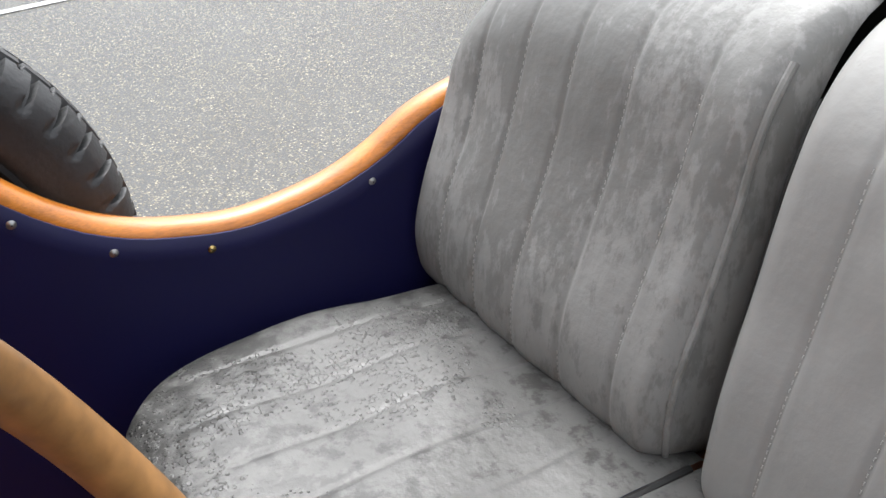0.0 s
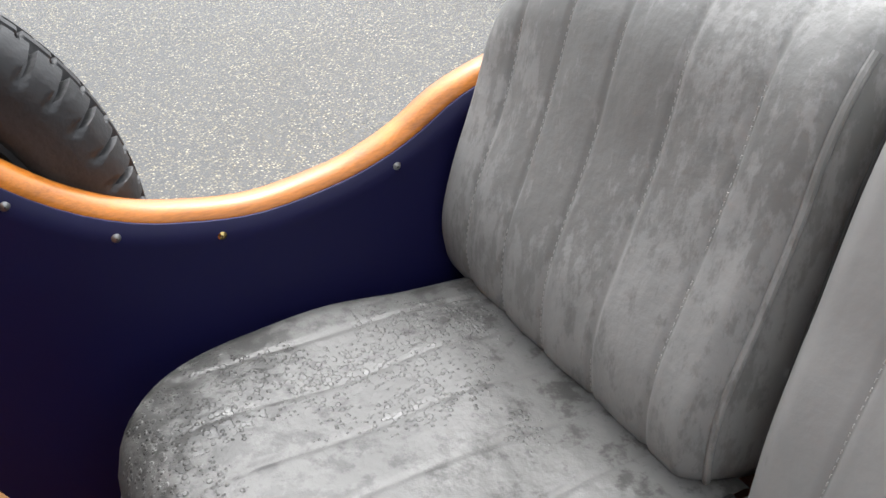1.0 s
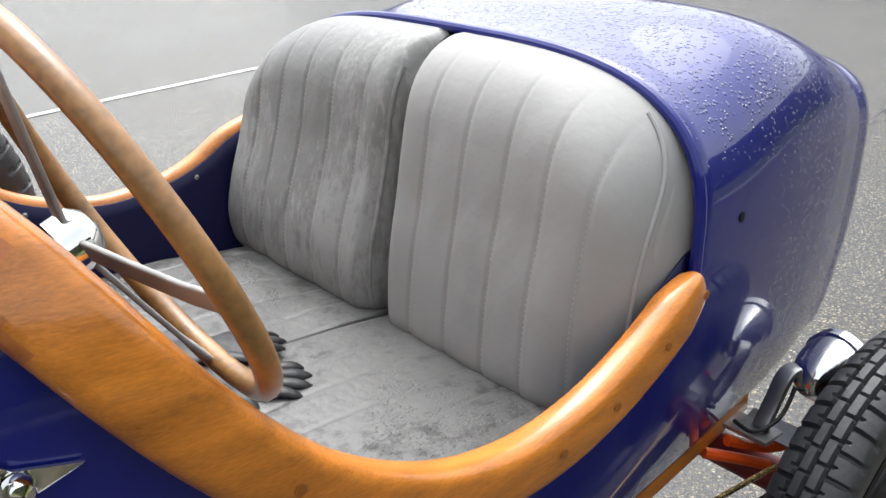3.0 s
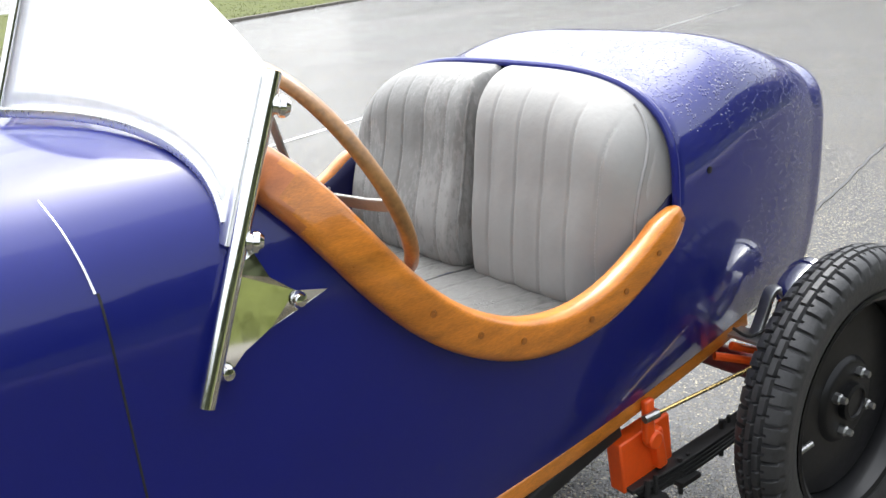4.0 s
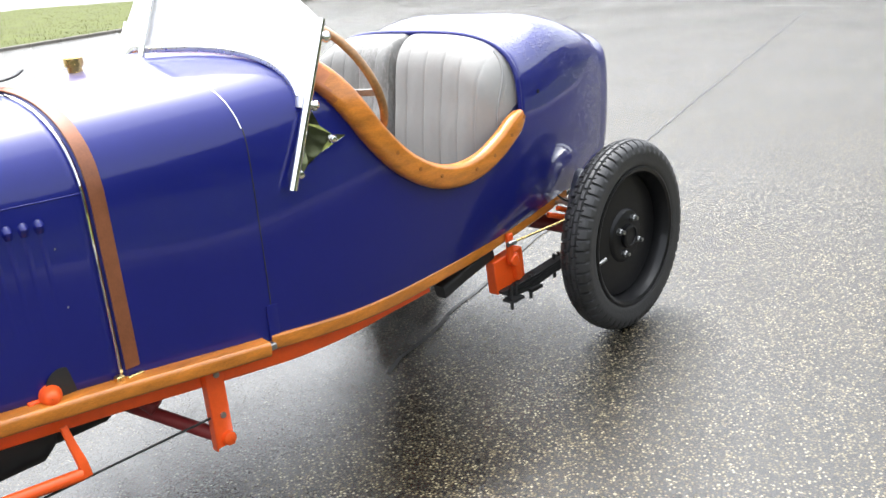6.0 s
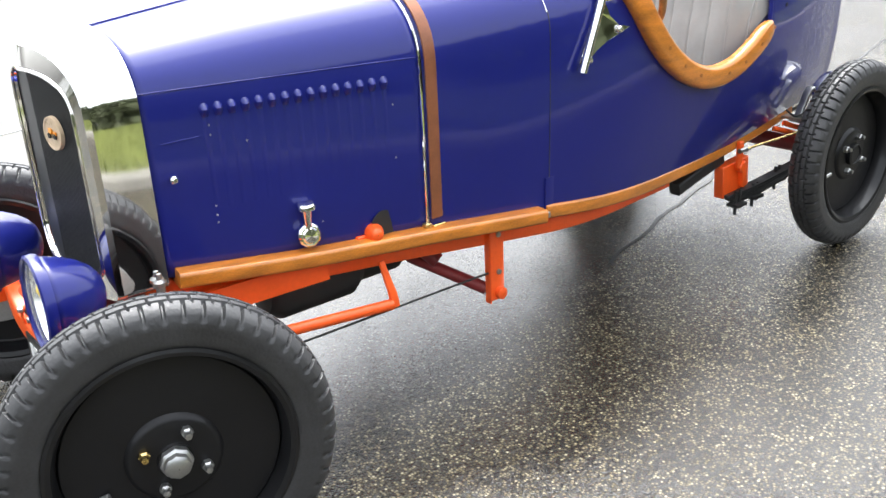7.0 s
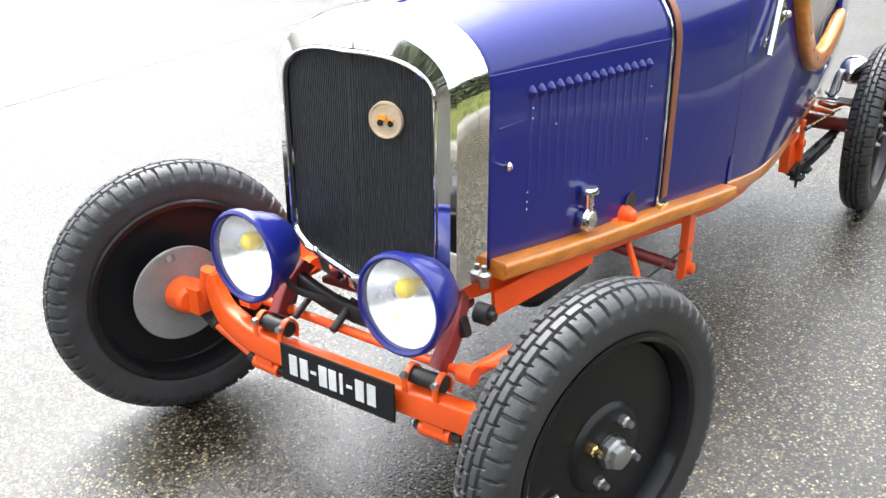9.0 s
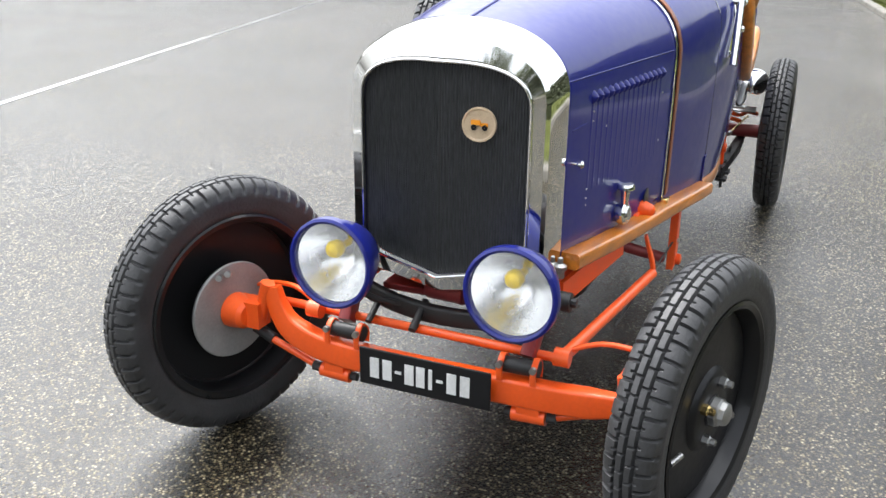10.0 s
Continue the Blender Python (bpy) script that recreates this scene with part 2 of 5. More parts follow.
def lathe(bm, profile, seg=32, m=None, close=False):
    """Turns (radius, height) pairs about z; m places it."""
    m = m or Matrix()
    rings = []
    for r, h in profile:
        rings.append([bm.verts.new(m @ Vector((r * math.cos(2 * math.pi * k / seg), r * math.sin(2 * math.pi * k / seg), h))) for k in range(seg)])
    for a, b in zip(rings, rings[1:]):
        for k in range(seg):
            bm.faces.new((a[k], a[(k + 1) % seg], b[(k + 1) % seg], b[k]))
    if close:
        bm.faces.new(rings[0])
        bm.faces.new(rings[-1])
    return bm


def rod(bm, p, q, r, seg=12, r2=None):
    p, q = Vector(p), Vector(q)
    m = Matrix.Translation(p) @ axis_frame(q - p)
    r2 = r if r2 is None else r2
    return lathe(bm, [(r, 0), (r2, (q - p).length)], seg, m, True)


def curve_points(pts, steps=8):
    """A smooth line through pts."""
    pts = [Vector(p) for p in pts]
    out = []
    for i in range(len(pts) - 1):
        p0, p1, p2, p3 = pts[max(i - 1, 0)], pts[i], pts[i + 1], pts[min(i + 2, len(pts) - 1)]
        for k in range(steps):
            t = k / steps
            out.append(0.5 * (2 * p1 + (p2 - p0) * t + (2 * p0 - 5 * p1 + 4 * p2 - p3) * t * t + (3 * p1 - p0 - 3 * p2 + p3) * t ** 3))
    out.append(pts[-1])
    return out


def sweep(bm, pts, shape, side=(0, 1, 0), ends=True, scale=None):
    """Carries a closed outline (a across, b along side) down a line of points."""
    rings = []
    side = Vector(side).normalized()
    for i, p in enumerate(pts):
        d = (pts[min(i + 1, len(pts) - 1)] - pts[max(i - 1, 0)]).normalized()
        s = (side - d * side.dot(d)).normalized()
        u = s.cross(d)
        k = scale[i] if scale else 1
        rings.append([bm.verts.new(p + u * a * k + s * b * k) for a, b in shape])
    n = len(shape)
    for a, b in zip(rings, rings[1:]):
        for k in range(n):
            bm.faces.new((a[k], a[(k + 1) % n], b[(k + 1) % n], b[k]))
    if ends:
        bm.faces.new(rings[0])
        bm.faces.new(rings[-1])
    return bm


def ring_shape(r, seg=10):
    return [(r * math.cos(2 * math.pi * k / seg), r * math.sin(2 * math.pi * k / seg)) for k in range(seg)]


def round_rect(w, h, r, seg=3):
    out = []
    for cx, cy, a in ((w / 2 - r, h / 2 - r, 0), (-w / 2 + r, h / 2 - r, 90), (-w / 2 + r, -h / 2 + r, 180), (w / 2 - r, -h / 2 + r, 270)):
        for k in range(seg + 1):
            t = radians(a + 90 * k / seg)
            out.append((cx + r * math.cos(t), cy + r * math.sin(t)))
    return out


def tube(bm, pts, r, steps=6, seg=10):
    return sweep(bm, curve_points(pts, steps), ring_shape(r, seg), side=(0.13, 0.31, 0.94))


def grid_mesh(bm, rows):
    """Joins rows of points into a sheet."""
    vs = [[bm.verts.new(p) for p in row] for row in rows]
    for a, b in zip(vs, vs[1:]):
        for k in range(len(a) - 1):
            f = (a[k], a[k + 1], b[k + 1], b[k])
            if len({tuple(round(c, 6) for c in v.co) for v in f}) > 2:
                bm.faces.new(f)
    bmesh.ops.remove_doubles(bm, verts=bm.verts, dist=1e-5)
    return bm


def table(xs, ys):
    """A smooth function through the pairs."""
    xs, ys = np.array(xs, float), np.array(ys, float)
    m = np.gradient(ys, xs)

    def f(x):
        x = min(max(x, xs[0]), xs[-1])
        i = min(max(int(np.searchsorted(xs, x)) - 1, 0), len(xs) - 2)
        h = xs[i + 1] - xs[i]
        t = (x - xs[i]) / h
        return float((2 * t ** 3 - 3 * t * t + 1) * ys[i] + (t ** 3 - 2 * t * t + t) * h * m[i] + (3 * t * t - 2 * t ** 3) * ys[i + 1] + (t ** 3 - t * t) * h * m[i + 1])
    return f


# ---- ground ----
def asphalt():
    """Brown-grey stones in bitumen under a thin film of water."""
    m = bpy.data.materials.new("wet_asphalt")
    m.use_nodes = True
    n, l = m.node_tree.nodes, m.node_tree.links
    b = n["Principled BSDF"]
    tc = n.new("ShaderNodeTexCoord")
    vor = n.new("ShaderNodeTexVoronoi")
    vor.inputs["Scale"].default_value = 120
    vor2 = n.new("ShaderNodeTexVoronoi")
    vor2.inputs["Scale"].default_value = 230
    wet = n.new("ShaderNodeTexNoise")
    wet.inputs["Scale"].default_value, wet.inputs["Detail"].default_value = 0.45, 7
    patch = n.new("ShaderNodeTexNoise")
    patch.inputs["Scale"].default_value, patch.inputs["Detail"].default_value = 1.3, 4
    for t in (vor, vor2, wet, patch):
        l.new(tc.outputs["Object"], t.inputs["Vector"])
    ramp = n.new("ShaderNodeValToRGB")
    e = ramp.color_ramp.elements
    e[0].position, e[0].color = 0.0, (0.008, 0.0075, 0.006, 1)
    e[1].position, e[1].color = 1.0, (0.54, 0.475, 0.31, 1)
    for pos, col in ((0.4, (0.038, 0.03, 0.017, 1)), (0.72, (0.15, 0.12, 0.062, 1)), (0.9, (0.28, 0.235, 0.135, 1))):
        e.new(pos).color = col
    sep = n.new("ShaderNodeSeparateColor")
    l.new(vor.outputs["Color"], sep.inputs[0])
    l.new(sep.outputs[0], ramp.inputs[0])
    tone = n.new("ShaderNodeMix")
    tone.data_type, tone.blend_type = "RGBA", "MULTIPLY"
    pr = n.new("ShaderNodeValToRGB")
    pr.color_ramp.elements[0].color, pr.color_ramp.elements[1].color = (0.6, 0.6, 0.62, 1), (1.25, 1.22, 1.15, 1)
    l.new(patch.outputs["Fac"], pr.inputs[0])
    tone.inputs[0].default_value = 1
    l.new(ramp.outputs[0], tone.inputs[6])
    l.new(pr.outputs[0], tone.inputs[7])
    gap = n.new("ShaderNodeMapRange")
    gap.inputs["From Min"].default_value, gap.inputs["From Max"].default_value = 0.25, 0.6
    gap.inputs["To Min"].default_value, gap.inputs["To Max"].default_value = 1.0, 0.12
    l.new(vor.outputs["Distance"], gap.inputs["Value"])
    joints = n.new("ShaderNodeMix")
    joints.data_type, joints.blend_type = "RGBA", "MULTIPLY"
    joints.inputs[0].default_value = 1
    l.new(tone.outputs[2], joints.inputs[6])
    l.new(gap.outputs[0], joints.inputs[7])
    # along the seam lies a smoother strip with darker stones, fading out behind the car
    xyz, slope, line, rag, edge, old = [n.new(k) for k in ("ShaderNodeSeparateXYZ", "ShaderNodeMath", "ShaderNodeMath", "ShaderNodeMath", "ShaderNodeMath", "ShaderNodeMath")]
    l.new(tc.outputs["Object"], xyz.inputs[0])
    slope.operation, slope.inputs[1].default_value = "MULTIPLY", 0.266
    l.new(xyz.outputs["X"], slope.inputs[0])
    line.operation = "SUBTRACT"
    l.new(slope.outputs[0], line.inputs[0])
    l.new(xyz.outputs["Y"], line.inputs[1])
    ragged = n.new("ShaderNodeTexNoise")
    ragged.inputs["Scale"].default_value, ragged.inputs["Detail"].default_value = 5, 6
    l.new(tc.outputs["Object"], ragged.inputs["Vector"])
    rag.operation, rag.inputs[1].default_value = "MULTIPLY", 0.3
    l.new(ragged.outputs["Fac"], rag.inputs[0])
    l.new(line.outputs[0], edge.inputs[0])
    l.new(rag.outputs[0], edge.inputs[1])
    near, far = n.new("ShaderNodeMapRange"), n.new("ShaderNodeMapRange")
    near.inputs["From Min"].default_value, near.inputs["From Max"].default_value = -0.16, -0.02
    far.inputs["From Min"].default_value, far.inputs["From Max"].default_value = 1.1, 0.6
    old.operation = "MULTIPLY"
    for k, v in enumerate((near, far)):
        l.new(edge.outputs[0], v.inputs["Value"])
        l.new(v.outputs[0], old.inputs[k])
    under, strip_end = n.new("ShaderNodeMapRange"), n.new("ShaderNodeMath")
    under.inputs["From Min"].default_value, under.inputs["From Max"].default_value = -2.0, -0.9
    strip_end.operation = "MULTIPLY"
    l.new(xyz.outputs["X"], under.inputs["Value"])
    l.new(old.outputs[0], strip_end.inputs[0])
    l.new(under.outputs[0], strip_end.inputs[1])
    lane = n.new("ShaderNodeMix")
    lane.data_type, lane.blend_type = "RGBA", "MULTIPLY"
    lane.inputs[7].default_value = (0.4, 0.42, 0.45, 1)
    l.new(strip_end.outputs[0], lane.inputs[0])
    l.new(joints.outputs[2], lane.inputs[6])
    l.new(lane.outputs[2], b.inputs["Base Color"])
    b.inputs["Roughness"].default_value = 0.55
    b.inputs["Specular IOR Level"].default_value = 0.1
    mr = n.new("ShaderNodeMapRange")
    mr.inputs["From Min"].default_value, mr.inputs["From Max"].default_value = 0.38, 0.62
    mr.inputs["To Min"].default_value, mr.inputs["To Max"].default_value = 0.05, 0.12
    l.new(wet.outputs["Fac"], mr.inputs["Value"])
    b.inputs["Coat Weight"].default_value = 1.0
    b.inputs["Coat IOR"].default_value = 1.52
    l.new(mr.outputs[0], b.inputs["Coat Roughness"])
    add = n.new("ShaderNodeMath")
    l.new(vor.outputs["Distance"], add.inputs[0])
    l.new(vor2.outputs["Distance"], add.inputs[1])
    bp = n.new("ShaderNodeBump")
    bp.invert = True
    bp.inputs["Strength"].default_value, bp.inputs["Distance"].default_value = 0.8, 0.006
    l.new(add.outputs[0], bp.inputs["Height"])
    l.new(bp.outputs[0], b.inputs["Normal"])
    film = n.new("ShaderNodeBump")
    film.invert = True
    film.inputs["Distance"].default_value = 0.005
    calm = n.new("ShaderNodeMapRange")
    calm.inputs["From Min"].default_value, calm.inputs["From Max"].default_value = 0.42, 0.6
    calm.inputs["To Min"].default_value, calm.inputs["To Max"].default_value = 0.24, 0.42
    l.new(wet.outputs["Fac"], calm.inputs["Value"])
    smooth = n.new("ShaderNodeMapRange")
    smooth.inputs["To Min"].default_value, smooth.inputs["To Max"].default_value = 1.0, 0.7
    still = n.new("ShaderNodeMath")
    still.operation = "MULTIPLY"
    l.new(strip_end.outputs[0], smooth.inputs["Value"])
    l.new(calm.outputs[0], still.inputs[0])
    l.new(smooth.outputs[0], still.inputs[1])
    l.new(still.outputs[0], film.inputs["Strength"])
    l.new(add.outputs[0], film.inputs["Height"])
    l.new(film.outputs[0], b.inputs["Coat Normal"])
    return m


bm = bmesh.new()
grid_mesh(bm, [[(x, y, 0) for x in (-900, -60, -20, -6, 0, 6, 20, 60, 900)] for y in (-900, -60, -20, -6, 0, 6, 20, 60, 900)])
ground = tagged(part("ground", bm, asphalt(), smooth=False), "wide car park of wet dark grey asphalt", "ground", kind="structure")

# ---- the car: x ahead, y to its left, axles at x = 1.655 and -1.31 ----
car = tagged(new("vintage_car"), "dark blue vintage open two-seater with orange-red chassis, parked", "car")

XS = (-1.72, -1.6, -1.45, -1.2, -0.95, -0.5, 0.0, 0.3, 0.7, 1.1, 1.45)
WAIST = table(XS, (0.345, 0.385, 0.425, 0.47, 0.50, 0.525, 0.525, 0.487, 0.412, 0.338, 0.274))
BASE = table(XS, (0.33, 0.345, 0.37, 0.39, 0.405, 0.455, 0.49, 0.478, 0.408, 0.335, 0.272))
SILL = table(XS, (0.60, 0.575, 0.55, 0.515, 0.485, 0.467, 0.475, 0.505, 0.53, 0.55, 0.58))
KNEE = table(XS, (0.92, 0.93, 0.94, 0.95, 0.96, 1.03, 1.05, 1.03, 1.008, 1.01, 1.02))
TOP = table(XS, (1.10, 1.155, 1.212, 1.268, 1.234, 1.26, 1.31, 1.30, 1.272, 1.235, 1.19))
BEND = table(XS, (3.8, 4.0, 4.2, 4.2, 3.5, 3.0, 2.9, 2.65, 2.42, 2.3, 2.2))
RAIL = table((-0.9, -0.84, -0.75, -0.66, -0.53, -0.41, -0.31, -0.22, -0.14, -0.08, -0.02, 0.03),
             (0.955, 0.92, 0.865, 0.825, 0.805, 0.825, 0.87, 0.935, 1.02, 1.10, 1.185, 1.245))


def side_y(x, z):
    """Half-width of the body at a height."""
    zk, zb, zt = KNEE(x), SILL(x), TOP(x)
    if z <= zk:
        t = max(0, (z - zb) / (zk - zb))
        return BASE(x) + (WAIST(x) - BASE(x)) * math.sin(t * math.pi / 2) ** 0.7
    t = min(1, (z - zk) / (zt - zk))
    n = BEND(x)
    return WAIST(x) * (1 - t ** n) ** (1 / n)


def arch_z(x, y):
    """Height of the body's upper skin at a half-width."""
    n = BEND(x)
    t = min(1, abs(y) / WAIST(x))
    return KNEE(x) + (TOP(x) - KNEE(x)) * (1 - t ** n) ** (1 / n)


def half_section(x, low=None, n_side=10, n_arch=16):
    """The left half of a cross-section from the bottom edge to the top."""
    zb = SILL(x) if low is None else low
    out = []
    for k in range(n_side):
        z = zb + (KNEE(x) - zb) * k / n_side
        out.append(Vector((x, side_y(x, z), z)))
    n = BEND(x)
    for k in range(n_arch + 1):
        a = math.pi / 2 * k / n_arch
        y, z = math.cos(a) ** (2 / n) * WAIST(x), KNEE(x) + (TOP(x) - KNEE(x)) * math.sin(a) ** (2 / n)
        out.append(Vector((x, y if k < n_arch else 0, z)))
    return out


def full_section(x, **k):
    h = half_section(x, **k)
    return h + [Vector((p.x, -p.y, p.z)) for p in reversed(h[:-1])]


def skin(name, x0, x1, steps, label=""):
    bm = bmesh.new()
    grid_mesh(bm, [full_section(x0 + (x1 - x0) * i / steps) for i in range(steps + 1)])
    return part(name, bm, "blue", car, label, solid=0.006)


RAIL_R = table((-0.9, -0.84, -0.77, -0.72, -0.67, -0.60, -0.53, -0.46, -0.39, -0.32, -0.26, -0.2, -0.12, -0.05, 0.03),
               (0.985, 0.975, 0.957, 0.936, 0.903, 0.872, 0.856, 0.849, 0.857, 0.875, 0.906, 0.955, 1.05, 1.14, 1.245))
OPEN = -0.893
CUT, SEAM, JOINT = 0.955, 0.70, 0.27
hood = skin("bonnet", SEAM + 0.0015, 1.452, 30, "louvred dark blue bonnet")


def lower(x, top, n=14):
    zb = SILL(x)
    return [Vector((x, side_y(x, zb + (top - zb) * k / n), zb + (top - zb) * k / n)) for k in range(n + 1)]


def upper(x, z0, n=18):
    """From height z0 on the left over the top to the same on the right."""
    e = BEND(x)
    a0 = math.asin(max(0, min(1, (z0 - KNEE(x)) / (TOP(x) - KNEE(x)))) ** (e / 2))
    h = []
    for k in range(n + 1):
        a = a0 + (math.pi / 2 - a0) * k / n
        h.append(Vector((x, math.cos(a) ** (2 / e) * WAIST(x) if k < n else 0, KNEE(x) + (TOP(x) - KNEE(x)) * math.sin(a) ** (2 / e))))
    h[0] = Vector((x, side_y(x, z0), z0))
    return h + [Vector((p.x, -p.y, p.z)) for p in reversed(h[:-1])]


def mirror(ps):
    return [Vector((p.x, -p.y, p.z)) for p in ps]


# tub: cut-down sides, the skin over the scuttle; then the tail, closed and rounded at its back
bm = bmesh.new()
for sgn, rail in ((1, RAIL), (-1, RAIL_R)):
    rows = []
    for x in list(np.linspace(OPEN, 0.03, 60)) + list(np.linspace(0.05, SEAM - 0.0015, 32)):
        ps = lower(x, CUT if x == OPEN else rail(min(max(x, -0.9), 0.03)), 36)
        rows.append(ps if sgn > 0 else mirror(ps))
    grid_mesh(bm, rows)
grid_mesh(bm, [upper(x, 1.245) for x in [0.03] + list(np.linspace(0.05, SEAM - 0.0015, 32))])
rows = []
for x in np.linspace(OPEN, -1.60, 24):
    lo = lower(x, CUT, 36)
    rows.append(lo[:-1] + upper(x, CUT) + mirror(reversed(lo[:-1])))
last = rows[-1]
mid = Vector((-1.60, 0, 0.92))
for dx, s in ((0.03, 0.992), (0.06, 0.972), (0.085, 0.935), (0.105, 0.88), (0.118, 0.8), (0.124, 0.6), (0.126, 0.3), (0.126, 0.02)):
    rows.append([Vector((mid.x - dx, p.y * s, mid.z + (p.z - mid.z) * s)) for p in last])
grid_mesh(bm, rows)
for f in bm.faces:
    c = f.calc_center_median()
    if c.x < OPEN:
        f.material_index = 1
shell_body = part("body_shell", bm, "blue", car, "dark blue body with cut-down sides and a rain-beaded blunt tail", solid=0.006)
shell_body.data.materials.append(M["blue_rain"])
bm = bmesh.new()
edge = [p for p in lower(OPEN, CUT) if p.z > 0.86][:-1] + upper(OPEN, CUT) + mirror(reversed([p for p in lower(OPEN, CUT) if p.z > 0.86][:-1]))
sweep(bm, [p + Vector((0.004, 0, 0)) for p in edge], ring_shape(0.009, 10), (1, 0, 0))
part("opening_bead", bm, "blue", car)
for sgn, rail in ((1, RAIL), (-1, RAIL_R)):
    bm = bmesh.new()
    rows = []
    for x in np.linspace(-0.9, 0.03, 40):
        zt, zb = rail(x) + 0.032, SILL(x) + 0.01
        rows.append([Vector((x, sgn * (side_y(x, min(zt - 0.03, zb + (zt - zb) * k / 14)) - 0.014), zb + (zt - zb) * k / 14)) for k in range(15)])
    grid_mesh(bm, rows)
    part("inner_panel", bm, "blue_shaded", car, solid=0.004)
    for x in ((-0.211, -0.307, -0.419, -0.64) if sgn < 0 else ()):
        bm = bmesh.new()
        z = rail(x) + 0.012
        lathe(bm, [(0.007, 0), (0.007, 0.003), (0.004, 0.006), (0.001, 0.007)], 12, Matrix.Translation((x, sgn * (side_y(x, z) - 0.014), z)) @ axis_frame((0, -sgn, 0)))
        part("screw", bm, "brass" if x == -0.419 else "steel", car)
    # wooden rail
    bm = bmesh.new()
    pts = []
    for x in np.linspace(-0.878, 0.03, 64):
        z = rail(max(x, -0.9))
        pts.append(Vector((x, sgn * (side_y(x, z) + 0.012), z + (0.009 if sgn > 0 else 0.012))))
    sc = [0.45 + 0.55 * min(1, i / 4) ** 0.5 for i in range(64)]
    sweep(bm, pts, round_rect(0.08 if sgn > 0 else 0.064, 0.05 if sgn > 0 else 0.046, 0.02, 4), (0, 1, 0), scale=sc)
    for f in bm.faces:
        f.material_index = int(f.calc_center_median().x > -0.008)
    rail_ob = part("cockpit_rail", bm, "wood", car, "varnished wooden cockpit rail with a redder end")
    rail_ob.data.materials.append(M["wood_red"])
    for x in (-0.86, -0.78, -0.68, -0.58, -0.40, -0.30, -0.205, -0.05, 0.0):
        z = rail(x) + 0.012
        bm = bmesh.new()
        lathe(bm, [(0.0065, 0), (0.0065, 0.0012), (0.001, 0.0014)], 14, Matrix.Translation((x, sgn * (side_y(x, z) + 0.0372), z)) @ axis_frame((0, sgn, 0)))
        part("plug", bm, "plug", rail_ob)
bm = bmesh.new()
pts = [Vector((0.03 + 0.05 * (1 - (abs(y) / 0.44) ** 2), y, arch_z(0.03, y) + 0.008)) for y in np.linspace(-0.46, 0.46, 50)]
sweep(bm, pts, round_rect(0.04, 0.06, 0.015), (1, 0, 0))
part("scuttle_rail", bm, "wood", car)

# sill strips, chassis side rails
for sgn in (1, -1):
    bm = bmesh.new()
    pts = [Vector((x, sgn * (BASE(x) + 0.012), SILL(x) + 0.004)) for x in np.linspace(0.315, 1.43, 30)]
    sweep(bm, pts, round_rect(0.044, 0.085, 0.012), (0, 1, 0))
    part("sill_ledge", bm, "wood", car, "varnished wooden ledge under the bonnet", bevel=0)
    bm = bmesh.new()
    pts = [Vector((x, sgn * (BASE(x) - 0.002), SILL(x) + 0.004)) for x in np.linspace(-1.30, 0.285, 40)]
    sweep(bm, pts, round_rect(0.045, 0.03, 0.008), (0, 1, 0))
    part("sill_strip", bm, "wood", car)
    bm = bmesh.new()
    pts = [Vector((x, sgn * (BASE(x) - 0.055), SILL(x) - 0.05 + 0.026 * min(1, max(0, (0.2 - x) / 0.4)))) for x in np.linspace(-0.42, 1.5, 40)]
    sweep(bm, pts, round_rect(0.068, 0.05, 0.006), (0, 1, 0))
    part("chassis_rail", bm, "orange", car, "orange-red chassis rail")

# floor and bulkhead
bm = bmesh.new()
grid_mesh(bm, [[Vector((x, k / 6 * (BASE(x) - 0.02), SILL(x) + 0.005)) for k in range(-6, 7)] for x in np.linspace(-1.6, 0.6, 20)])
part("cockpit_floor", bm, "floor", car, solid=0.01)
bm = bmesh.new()
sweep(bm, [Vector((p.x, p.y * 0.975, p.z - 0.012)) for p in full_section(SEAM)], round_rect(0.004, 0.04, 0.001), (1, 0, 0))
part("bonnet_landing", bm, "black_matt", car)
for sgn in (1, -1):
    bm = bmesh.new()
    sweep(bm, [Vector((JOINT, sgn * (side_y(JOINT, z) + 0.0002), z)) for z in np.linspace(0.51, 1.125, 40)], round_rect(0.001, 0.0035, 0.0003), (1, 0, 0))
    part("panel_joint", bm, "black_matt", car)
bm = bmesh.new()
sec = full_section(0.36)
bm.faces.new([bm.verts.new((p.x, p.y * 0.985, p.z - 0.004)) for p in sec])
part("bulkhead", bm, "black_matt", car, solid=0.01)
bm = bmesh.new()
sec = [Vector((0.1, y, z)) for y, z in [(-0.48, 0.98)] + [(y, arch_z(0.1, y) - 0.01) for y in np.linspace(-0.47, 0.47, 30)] + [(0.48, 0.98)]]
bm.faces.new([bm.verts.new(p) for p in sec])
part("dashboard", bm, "wood", car, solid=0.012)


